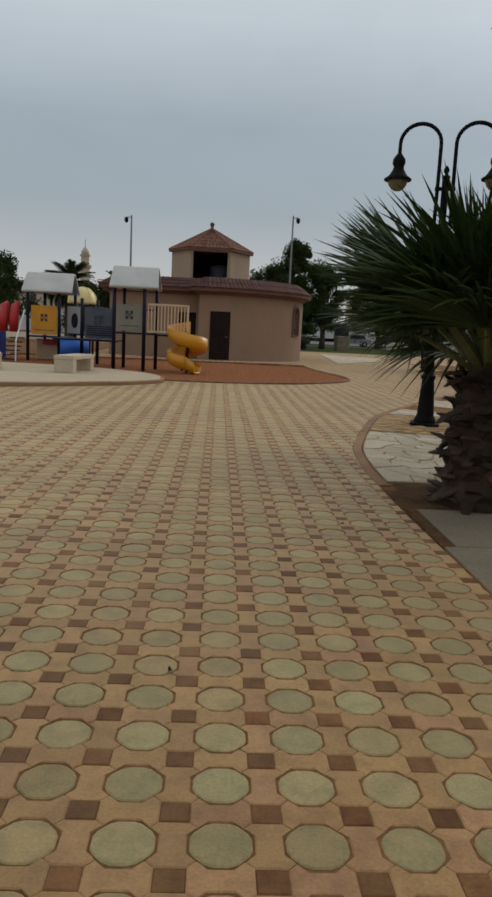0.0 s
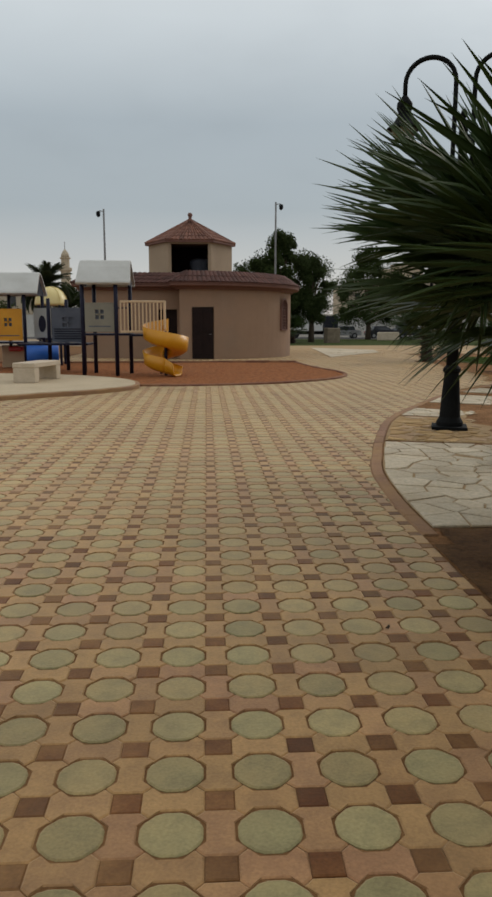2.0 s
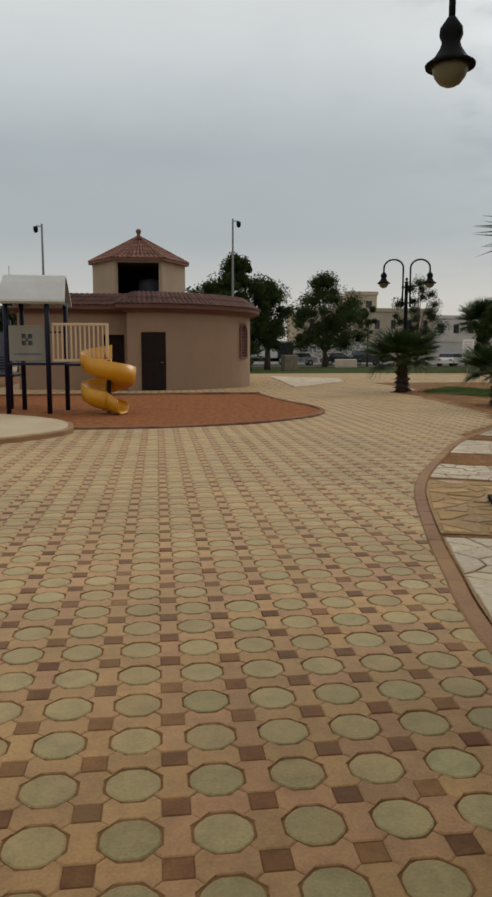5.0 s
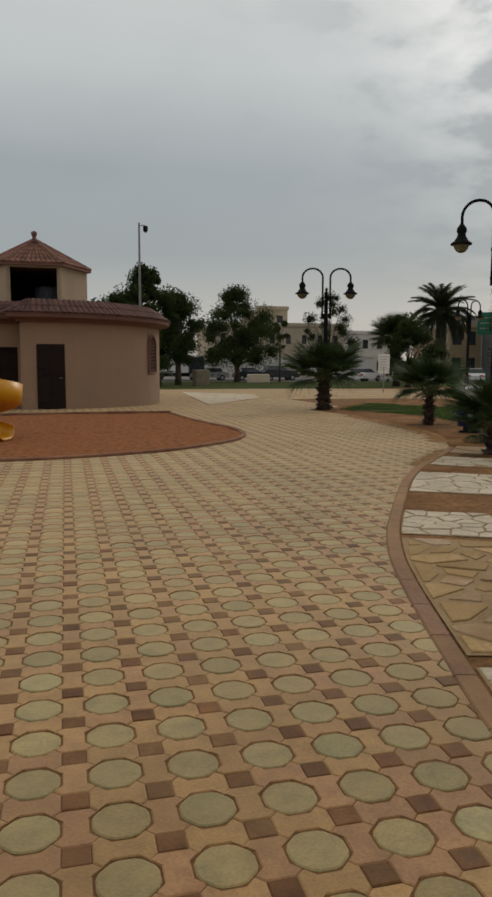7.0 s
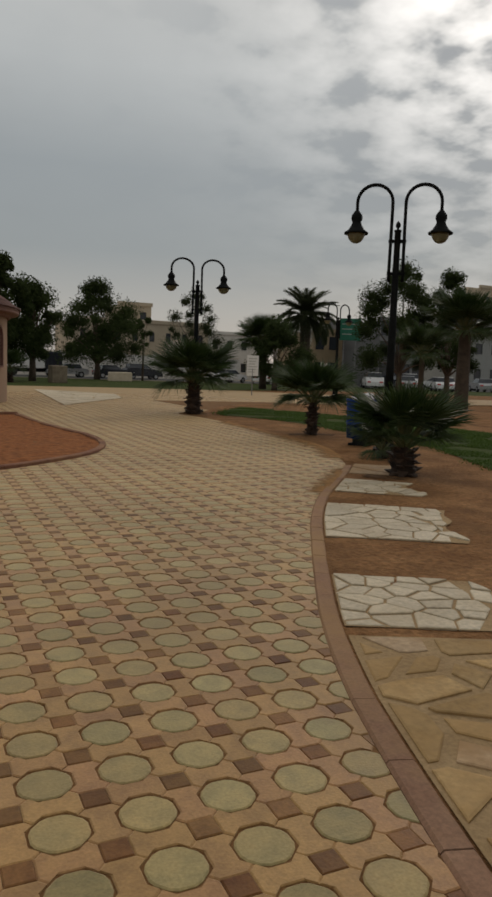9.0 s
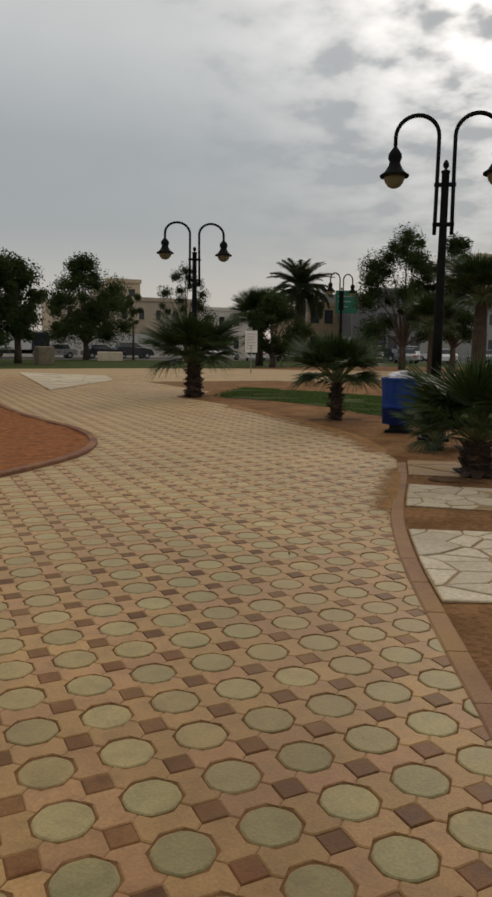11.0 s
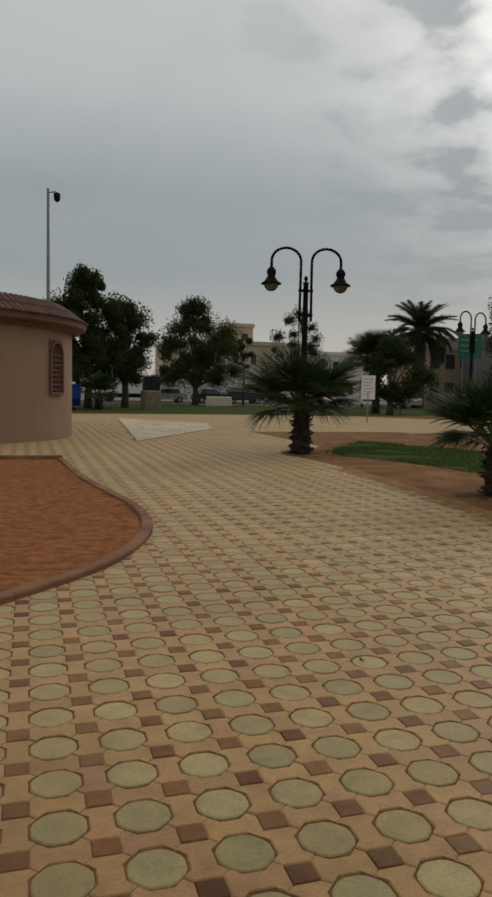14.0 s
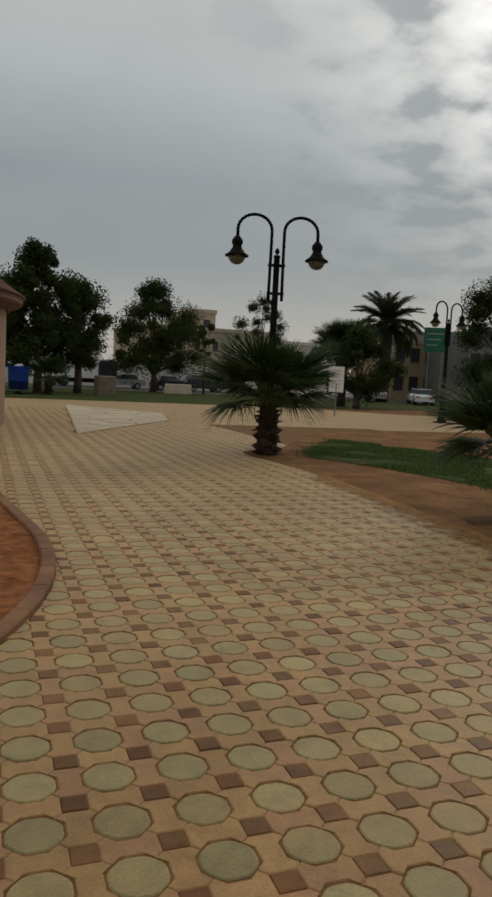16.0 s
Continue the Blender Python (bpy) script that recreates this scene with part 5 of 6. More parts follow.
broadleaf(-10.0, 64.0, 5.0, 2.6, 40, M_LEAF_A, "dark tree beyond the playground", 0.2, 26, 300, 0.3, 0.15)
broadleaf(-6.5, 66.0, 5.2, 2.4, 44, M_LEAF_A, "dark tree beyond the playground", 0.2, 26, 300, 0.3, 0.15)
shade_tree = broadleaf(8.5, 10.4, 7.6, 3.2, 41, M_LEAF_A, "broad shade tree with small dark leaves", 0.2, 34, 300, 0.2, 0.5)


def bough(root, tip, tufts, seed):
    """A long low branch with tufts of small leaves hanging from its end."""
    rnd = random.Random(seed)
    tip = Vector(tip)
    start = Vector((0, 0, 3.7))
    limb = part("bough", tube([tuple(start), tuple(start.lerp(tip, 0.5) + Vector((0, 0, 0.5))), tuple(tip)], 0.05, 7, radii=[0.09, 0.05, 0.012]), M_TRUNK, root, smooth=True)
    V, F = [], []
    for x, y, z, r in tufts:
        c = Vector((x, y, z))
        for _ in range(90):
            p = c + Vector((rnd.gauss(0, 0.5), rnd.gauss(0, 0.5), rnd.gauss(0, 0.5))) * r
            u = Vector((rnd.gauss(0, 1), rnd.gauss(0, 1), rnd.gauss(-0.5, 1))).normalized()
            w = u.orthogonal().normalized()
            q = rnd.uniform(0.05, 0.1)
            o = len(V)
            V += [tuple(p - u * q * 0.5), tuple(p + w * q * 0.25), tuple(p + u * q * 0.5), tuple(p - w * q * 0.25)]
            F.append((o, o + 1, o + 2, o + 3))
    ob = new("bough_leaves", mesh_from("bough_leaves", V, F, M_LEAF_A))
    ob.parent = limb


bough(shade_tree, (-4.35, 0.0, 5.35), [(-4.62, 0.0, 5.5, 0.12), (-4.4, 0.05, 5.42, 0.17), (-4.2, -0.05, 5.5, 0.22), (-4.38, 0.0, 5.15, 0.13), (-4.25, 0.0, 5.25, 0.15), (-4.1, 0.05, 5.35, 0.2),
                                       (-4.12, 0.0, 5.05, 0.13), (-4.2, 0.0, 4.85, 0.12), (-4.02, 0.0, 4.9, 0.15), (-3.8, 0.0, 5.3, 0.25), (-3.7, 0.1, 5.6, 0.3)], 3)


# ---- playground ----
def build_slide():
    root = thing("spiral_slide", "yellow plastic spiral slide ending in the sand", "slide", "", -0.62, 23.1, 0)
    prof = [(-0.25, 0.30), (-0.28, 0.28), (-0.24, 0.06), (-0.14, 0.0), (0.14, 0.0), (0.24, 0.07), (0.29, 0.4), (0.33, 0.4), (0.29, 0.03), (0.16, -0.05), (-0.16, -0.05), (-0.28, 0.03), (-0.31, 0.29)]
    m = len(prof)

    def loft(rings, bm):
        for a, b in zip(rings, rings[1:]):
            for j in range(m):
                bm.faces.new((a[j], a[(j + 1) % m], b[(j + 1) % m], b[j]))
        bm.faces.new(rings[0][::-1])
        bm.faces.new(rings[-1])

    bm = bmesh.new()
    rings = []
    n = 54
    for k in range(n + 1):
        f = k / n
        a = radians(85 + 545 * f)
        z = 1.28 - 1.12 * f
        out = Vector((math.cos(a), math.sin(a), 0))
        rings.append([bm.verts.new(out * (0.37 + u) + Vector((0, 0, z + v))) for u, v in prof])
    loft(rings, bm)
    part("chute", bm, M_YELLOW, root, smooth=True)
    bm = bmesh.new()
    rings = []
    for k in range(5):
        f = k / 4
        c = Vector((0.0 + 0.38 * f, -0.37 - 0.16 * f * f, 0.16 - 0.10 * f))
        d = Vector((1.0, -0.4 * f, 0)).normalized()
        w = Vector((d.y, -d.x, 0))
        rings.append([bm.verts.new(c + w * u * (1.0 + 0.12 * f) + Vector((0, 0, v * (1 - 0.2 * f)))) for u, v in prof])
    loft(rings, bm)
    part("exit_lip", bm, M_YELLOW, root, smooth=True)
    root.scale = (0.92, 0.92, 0.95)
    part("centre_pole", lathe([(0.05, -0.05), (0.05, 1.3), (0.02, 1.32)], 12), M_NAVY, root)


def gable_roof(root, x0, x1, yc, half, ze, zr):
    """A moulded plastic saddle roof with bowed slopes, thick edges and dark gable infill."""
    up = zr - ze
    prof = [(-half, ze), (-half * 0.97, ze + 0.05), (-half * 0.72, ze + up * 0.36), (-half * 0.42, ze + up * 0.70), (-half * 0.14, ze + up * 0.96), (0, zr),
            (half * 0.14, ze + up * 0.96), (half * 0.42, ze + up * 0.70), (half * 0.72, ze + up * 0.36), (half * 0.97, ze + 0.05), (half, ze)]
    inner = [(y * 0.93, z - 0.05) for y, z in prof][::-1]
    loop = prof + inner
    bm = bmesh.new()
    rings = []
    for k, x in enumerate((x0, x0 + 0.03, x1 - 0.03, x1)):
        s = 0.985 if k in (0, 3) else 1.0
        lean = 0.04 * (1 if k < 2 else -1)
        rings.append([bm.verts.new((x + lean * max(0, z - ze) / (zr - ze), yc + y * s, ze + (z - ze) * s)) for y, z in loop])
    m = len(loop)
    for a, b in zip(rings, rings[1:]):
        for j in range(m):
            bm.faces.new((a[j], a[(j + 1) % m], b[(j + 1) % m], b[j]))
    for r in (rings[0], rings[-1]):
        k = len(prof)
        for j in range(k - 1):
            bm.faces.new((r[j], r[j + 1], r[2 * k - 2 - j], r[2 * k - 1 - j]))
    part("roof", bm, M_PLROOF, root, "pale grey moulded plastic saddle roof")
    for x, lean in ((x0 + 0.09, 0.04), (x1 - 0.09, -0.04)):
        bm = bmesh.new()
        bm.faces.new([bm.verts.new((x + lean * max(0, z - ze) / (zr - ze), yc + y * 0.9, z - 0.05)) for y, z in prof])
        bmesh.ops.solidify(bm, geom=bm.faces[:], thickness=0.03)
        part("gable", bm, M_SLATE, root, "dark gable infill")


def window_panel(root, x0, x1, y, z0, z1, material, label, cut_w=0.3, cut_h=0.3):
    """A thick play panel with a pierced four-light window."""
    xc, zc = (x0 + x1) / 2, (z0 + z1) / 2 + 0.08
    a, b = xc - cut_w / 2, xc + cut_w / 2
    c, d = zc - cut_h / 2, zc + cut_h / 2
    bm = boxes((x0, a, y - 0.025, y + 0.025, z0, z1), (b, x1, y - 0.025, y + 0.025, z0, z1), (a, b, y - 0.025, y + 0.025, z0, c), (a, b, y - 0.025, y + 0.025, d, z1),
               (xc - 0.022, xc + 0.022, y - 0.02, y + 0.02, c, d), (a, b, y - 0.02, y + 0.02, zc - 0.022, zc + 0.022))
    p = part("panel", bm, material, root, label)
    for z in (z0, z1 - 0.035):
        part("panel_rim", boxes((x0, x1, y - 0.035, y + 0.035, z, z + 0.035), bevel=0.008), material, p)
    part("window_back", boxes((a, b, y + 0.03, y + 0.04, c, d)), M_SLATE, p)
    part("groove", boxes((x0 + 0.1, x1 - 0.1, y - 0.032, y - 0.026, z0 + 0.14, z0 + 0.17)), M_SLATE, p)
    return p


def posts(root, spots, z1, low=-0.06):
    for x, y in spots:
        part("post", lathe([(0.058, low), (0.058, z1 - 0.02), (0.04, z1)], 12), M_NAVY, root, smooth=True)
        root.children[-1].location = (x, y, 0)


def build_tower_one():
    root = thing("play_tower", "navy-posted play tower with grey roof, tan window panel and beige rail", "playground", "play towers")
    posts(root, [(-2.90, 23.15), (-1.97, 23.08), (-2.72, 24.15), (-1.68, 24.08)], 2.62)
    part("deck", boxes((-2.95, -1.6, 23.1, 24.2, 1.12, 1.18), bevel=0.01), M_NAVY, root)
    gable_roof(root, -3.03, -1.55, 23.62, 0.72, 2.55, 3.2)
    window_panel(root, -2.83, -2.03, 23.12, 1.22, 2.02, M_TANPANEL, "tan plastic panel with a small window", 0.24, 0.26)
    for y in (24.12,):
        part("back_rail", tube([(-2.72, y, 1.9), (-1.68, y, 1.9)], 0.02), M_NAVY, root)
    # balcony to the slide
    part("balcony_deck", boxes((-1.62, -0.75, 23.12, 24.05, 1.1, 1.16), bevel=0.01), M_NAVY, root)
    rail = part("rail", boxes((-1.86, -0.62, 23.06, 23.12, 2.02, 2.08), bevel=0.01), M_BEIGEPL, root, "beige plastic railing")
    part("rail", boxes((-1.86, -0.62, 23.06, 23.12, 1.2, 1.26), bevel=0.01), M_BEIGEPL, root, "beige plastic railing")
    for k in range(13):
        x = -1.85 + k * 1.22 / 12
        part("slat", boxes((x - 0.018, x + 0.018, 23.07, 23.11, 1.22, 2.06), bevel=0.006), M_BEIGEPL, rail)
    part("end_panel", boxes((-0.67, -0.61, 23.05, 23.3, 1.3, 2.08), bevel=0.01), M_BEIGEPL, root)
    part("slide_hood", boxes((-0.75, -0.70, 23.6, 24.05, 1.16, 1.9), bevel=0.02), M_SLATE, root)
    part("knob", lathe([(0.07, 2.3), (0.09, 2.36), (0.07, 2.44), (0.02, 2.47)], 12), M_NAVY, root)
    root.children[-1].location = (-2.6, 23.1, 0)
    part("support", lathe([(0.04, -0.06), (0.04, 1.1), (0.02, 1.12)], 10), M_NAVY, root)
    root.children[-1].location = (-0.8, 23.9, 0)


def build_bridge():
    root = thing("play_bridge", "slate-grey panelled bridge between the play towers", "playground")
    posts(root, [(-4.22, 25.0), (-3.85, 25.9), (-3.12, 24.6)], 2.2)
    part("deck", boxes((-5.0, -2.95, 24.2, 25.6, 0.82, 0.88), bevel=0.01), M_NAVY, root)
    p = window_panel(root, -4.12, -3.16, 24.95, 0.9, 1.92, M_SLATE, "slate plastic panel with a window", 0.32, 0.3)
    for k in range(5):
        part("groove", boxes((-4.05, -3.23, 24.905, 24.918, 1.0 + k * 0.07, 1.025 + k * 0.07)), M_NAVY, p)


def build_tower_two():
    root = thing("play_tower", "navy-posted play tower with grey roof and yellow window panel", "playground", "play towers")
    posts(root, [(-6.35, 26.35), (-5.25, 26.3), (-6.0, 27.4), (-4.9, 27.35)], 2.5)
    part("deck", boxes((-6.4, -4.9, 26.3, 27.45, 0.82, 0.88), bevel=0.01), M_NAVY, root)
    gable_roof(root, -6.5, -4.78, 26.85, 0.78, 2.4, 3.08)
    window_panel(root, -6.22, -5.33, 26.32, 0.92, 1.92, M_YELLOW, "yellow plastic panel with a small window", 0.24, 0.26)
    pan = part("panel", boxes((-5.1, -4.55, 26.9, 26.94, 1.0, 1.95), bevel=0.015), M_PLGREY, root, "pale grey panel with a dark oval for a hole's shade")
    # flat navy oval paints the shade of a hole; the panel is uncut
    h = part("oval_hole", lathe([(0.2, -0.003), (0.2, 0.003)], 20), M_NAVY, pan)
    h.matrix_basis = Matrix.Translation((-4.83, 26.895, 1.45)) @ pose(0, 0, 0, 90) @ Matrix.Diagonal((0.6, 1.35, 1, 1))
    for k, x in enumerate((-7.18, -6.82)):
        bm = tube([(x, 26.30, 0.98), (x + 0.02, 26.26, 1.45), (x + 0.06, 26.30, 1.86), (x + 0.16, 26.36, 1.99)], 0.15, 10, radii=[0.15, 0.17, 0.15, 0.06])
        part("red_panel", bm, M_RED, root, "red moulded plastic guard", True)
    bm = bmesh.new()
    for k in range(6):
        box(bm, -6.95, -6.45, 25.2 + k * 0.2, 25.36 + k * 0.2, 0.05 + k * 0.14, 0.09 + k * 0.14, bevel=0.006)
    part("steps", bm, M_NAVY, root, "dark metal steps")
    part("stair_rail", tube([(-6.45, 25.15, 0.0), (-6.45, 25.2, 0.7), (-6.42, 26.2, 1.75)], 0.025), M_WHITEPL, root, "white stair rail")
    part("support_block", boxes((-6.3, -5.3, 27.3, 27.8, -0.05, 0.75), bevel=0.04), M_BEIGEPL, root, "pale plastic climbing block")
    t = part("crawl_tunnel", lathe([(0.36, 0), (0.40, 0.03), (0.40, 0.95), (0.36, 0.98), (0.32, 0.98), (0.32, 0.0)], 24), M_BRIGHTBLUE, root, "blue plastic crawl tunnel", True)
    t.matrix_basis = Matrix.Translation((-5.2, 26.2, 0.42)) @ pose(0, 0, 0, 0, 90, 12)
    b = part("red_seat", boxes((-6.0, -5.55, 27.0, 27.3, 0.55, 0.72), bevel=0.05), M_RED, root, "red plastic seat")


def build_dome():
    root = thing("play_dome", "cream yellow plastic dome on navy posts", "playground", "", -4.95, 29.0)
    part("dome", lathe([(0.56, 2.1), (0.56, 2.18), (0.52, 2.36), (0.42, 2.54), (0.25, 2.68), (0.05, 2.73)], 24), M_CREAM, root, smooth=True)
    for k in range(8):
        a = k * math.pi / 4
        part("rib", tube([(r * math.cos(a), r * math.sin(a), z) for r, z in ((0.57, 2.15), (0.53, 2.37), (0.43, 2.55), (0.26, 2.69), (0.05, 2.74))], 0.015, 6), M_CREAM, root)
    for k in range(4):
        a = math.pi / 4 + k * math.pi / 2
        part("post", tube([(0.5 * math.cos(a), 0.5 * math.sin(a), -0.06), (0.5 * math.cos(a), 0.5 * math.sin(a), 2.15)], 0.045, 10), M_NAVY, root)
    part("deck", lathe([(0.55, 0.9), (0.55, 0.96)], 20), M_NAVY, root)


def build_bench(x, y, z, rz, w=1.15):
    root = thing("bench", "low pale cast-stone bench on two blocks", "bench", "stone benches", x, y, z, rz)
    part("seat", boxes((-w / 2, w / 2, -0.27, 0.27, 0.34, 0.45), bevel=0.015), M_CONC, root)
    for s in (-1, 1):
        part("leg", boxes((s * (w / 2 - 0.14) - 0.13, s * (w / 2 - 0.14) + 0.13, -0.26, 0.26, 0.0, 0.34), bevel=0.015), M_CONC, root)


def build_climber():
    root = thing("climbing_frame", "blue climbing frame with white rungs at the edge of the sand", "playground", "", -8.1, 27.2)
    for x in (-0.6, 0.6):
        part("side_panel", boxes((x - 0.05, x + 0.05, -0.4, 0.4, 0.0, 1.7), bevel=0.03), M_BLUE, root, "blue plastic side panel")
    for k in range(5):
        part("rung", tube([(-0.6, -0.42, 0.3 + k * 0.3), (0.6, -0.42, 0.3 + k * 0.3)], 0.025), M_WHITEPL, root)


build_slide()
build_tower_one()
build_bridge()
build_tower_two()
build_dome()
build_climber()
build_bench(-3.5, 20.1, 0.10, 80, 1.6)
build_bench(-5.6, 19.6, 0.10, -70, 1.0)


# ---- litter bin, signs ----
def build_bin(x, y, rz, s=1.0):
    root = thing("litter_bin", "blue dented plastic litter bin filled with white bags", "bin", "litter bins", x, y, 0, rz)
    w, d = 0.27 * s, 0.24 * s

    def rim(k):
        return [(w * math.cos(2 * math.pi * j / 28) * (abs(math.cos(2 * math.pi * j / 28)) + abs(math.sin(2 * math.pi * j / 28))) ** 0.5 * k, d * math.sin(2 * math.pi * j / 28) * (abs(math.cos(2 * math.pi * j / 28)) + abs(math.sin(2 * math.pi * j / 28))) ** 0.5 * k) for j in range(28)]

    bm = bmesh.new()
    rings = []
    for k, z in ((0.88, 0.12), (0.93, 0.13), (0.97, 0.36), (1.03, 0.38), (1.03, 0.41), (1.0, 0.43), (1.05, 0.78), (1.1, 0.79), (1.1, 0.83), (1.02, 0.83), (0.98, 0.76)):
        rings.append([bm.verts.new((px, py, z * s)) for px, py in rim(k)])
    for a, b in zip(rings, rings[1:]):
        for j in range(28):
            bm.faces.new((a[j], a[(j + 1) % 28], b[(j + 1) % 28], b[j]))
    bm.faces.new(rings[0][::-1])
    bm.faces.new(rings[-1])
    low = bmesh.new()
    for z, v in ((0.125, 0.965), (0.365, 1.0)):
        for px, py in rim(v):
            low.verts.new((px, py, z * s))
    low.verts.ensure_lookup_table()
    for j in range(28):
        low.faces.new([low.verts[q] for q in (j, (j + 1) % 28, 28 + (j + 1) % 28, 28 + j)])
    part("body", bm, M_BLUE, root)
    part("skirt", low, M_BLUEDARK, root, "dark scuffed blue lower skirt")
    part("foot", boxes((-0.16, 0.16, -0.14, 0.14, 0.03, 0.125), bevel=0.02), M_RUBBER, root)
    part("base", boxes((-0.24, 0.24, -0.2, 0.2, -0.02, 0.035), bevel=0.01), M_BLACKIRON, root)
    rnd = random.Random(8)
    for k in range(5):
        bm = bmesh.new()
        bmesh.ops.create_icosphere(bm, subdivisions=3, radius=0.12)
        for v in bm.verts:
            v.co = v.co * (1 + 0.35 * noise.noise(v.co * 9 + Vector((k * 3, 0, 0))))
            v.co.z *= 0.7
        b = part("rubbish_bag", bm, M_BAG, root, "crumpled white plastic bag")
        b.location = (rnd.uniform(-0.14, 0.14), rnd.uniform(-0.1, 0.1), (0.83 + rnd.uniform(0, 0.05)) * s)


build_bin(9.62, 22.72, 40, 1.1)
build_bin(5.9, 62.8, 10, 1.9)


def white_sign(x, y, rz):
    root = thing("notice_board", "white park notice board on a thin post", "sign", "", x, y, 0, rz)
    part("post", tube([(0, 0, -0.1), (0, 0, 1.5)], 0.03, 8), M_STEEL, root)
    b = part("board", boxes((-0.33, 0.33, -0.02, 0.02, 1.1, 2.25), bevel=0.01), M_WHITEPL, root, "white painted board")
    for k in range(6):
        part("text_bar", boxes((-0.24, 0.24 - 0.06 * (k % 3), -0.025, -0.021, 2.05 - k * 0.15, 2.09 - k * 0.15)), M_PLGREY, b)


def green_sign(x, y, rz):
    root = thing("road_sign", "green road sign with white bars on two posts", "sign", "", x, y, 0, rz)
    for s in (-0.7, 0.7):
        part("post", tube([(s, 0.12, -0.1), (s, 0.12, 7.6)], 0.08, 8), M_STEEL, root)
    b = part("board", boxes((-1.25, 1.25, -0.03, 0.03, 5.4, 8.0), bevel=0.02), M_SIGNGREEN, root, "green sign board")
    for k in range(3):
        part("text_bar", boxes((-0.95, 0.8 - 0.3 * k, -0.04, -0.032, 7.3 - k * 0.6, 7.38 - k * 0.6)), M_PLGREY, b)


white_sign(19.0, 48.0, -25)
green_sign(49.2, 85.4, -32)


# ---- cars ----
def car(x, y, rz, paint, label, suv=False):
    root = thing("car", label, "car", "parked cars", x, y, -0.04, rz)
    h = 0.25 if suv else 0.0
    side = [(-2.2, 0.35), (-2.22, 0.75), (-2.05, 0.95 + h), (-1.45, 1.0 + h), (1.0, 0.98 + h * 0.8), (1.95, 0.85 + h * 0.6), (2.22, 0.68), (2.22, 0.35)]
    bm = bmesh.new()
    rows = []
    for w, s in ((-0.86, 0.94), (-0.88, 1.0), (0.88, 1.0), (0.86, 0.94)):
        rows.append([bm.verts.new((px * (0.985 if s < 1 else 1), w, 0.35 + (pz - 0.35) * s)) for px, pz in side])
    for a, b in zip(rows, rows[1:]):
        for j in range(len(side)):
            bm.faces.new((a[j], a[(j + 1) % len(side)], b[(j + 1) % len(side)], b[j]))
    bm.faces.new(rows[0][::-1])
    bm.faces.new(rows[-1])
    part("body", bm, paint, root)
    cab = [(-1.75 if suv else -1.5, 0.98 + h), (-1.3 if not suv else -1.65, 1.42 + h), (0.15, 1.46 + h), (0.95, 0.97 + h)]
    bm = bmesh.new()
    lo = [[bm.verts.new((px, s * (0.80 if j in (0, 3) else 0.64), pz)) for j, (px, pz) in enumerate(cab)] for s in (-1, 1)]
    for j in range(4):
        bm.faces.new((lo[0][j], lo[0][(j + 1) % 4], lo[1][(j + 1) % 4], lo[1][j]))
    bm.faces.new(lo[0][::-1])
    bm.faces.new(lo[1])
    part("greenhouse", bm, M_PANE, root, "dark glazed car cabin")
    part("roof", boxes((cab[1][0] - 0.02, cab[2][0] + 0.05, -0.66, 0.66, 1.42 + h, 1.475 + h), bevel=0.02), paint, root)
    for px in (-1.38, 1.38):
        for s in (-1, 1):
            w = part("wheel", lathe([(0.2, -0.1), (0.33, -0.1), (0.33, 0.1), (0.2, 0.1)], 16), M_RUBBER, root)
            w.matrix_basis = Matrix.Translation((px, s * 0.8, 0.33)) @ pose(0, 0, 0, 90)
            part("rim", lathe([(0.19, -0.105), (0.19, 0.105)], 12), M_CARSILV, w)
    for s in (-0.6, 0.6):
        part("headlight", boxes((2.17, 2.24, s - 0.17, s + 0.17, 0.62, 0.76), bevel=0.02), M_WHITEPL, root)
        part("tail_light", boxes((-2.24, -2.17, s - 0.17, s + 0.17, 0.66, 0.82), bevel=0.02), M_RED, root)


CARS = [(22.0, 91.0, 0, M_CARDARK, "dark parked car in the street", False), (25.6, 92.0, 5, M_CARDARK, "dark parked car in the street", True), (17.0, 91.5, 180, M_CARSILV, "silver parked car in the street", False),
        (42.0, 76.0, 60, M_CARWHITE, "white car parked beside the lawn", False), (45.0, 74.0, 62, M_CARWHITE, "white car parked beside the lawn", True), (48.0, 72.4, 60, M_CARSILV, "silver car parked beside the lawn", False),
        (51.0, 70.4, 60, M_CARWHITE, "white car parked beside the lawn", False), (47.0, 55.0, 118, M_CARWHITE, "white car parked beside the lawn", False), (50.0, 53.0, 120, M_CARWHITE, "white car parked beside the lawn", True),
        (53.4, 51.0, 121, M_CARSILV, "silver car parked beside the lawn", False), (40.0, 58.5, 118, M_CARWHITE, "white car parked beside the lawn", False), (43.5, 57.0, 119, M_CARSILV, "silver car parked beside the lawn", False),
        (36.5, 60.5, 118, M_CARDARK, "dark car parked beside the lawn", False), (57.0, 49.0, 120, M_CARDARK, "dark car parked beside the lawn", True), (38.0, 82.5, 60, M_CARWHITE, "white car parked beside the lawn", False),
        (34.0, 86.0, 30, M_CARWHITE, "white car parked beside the lawn", False)]
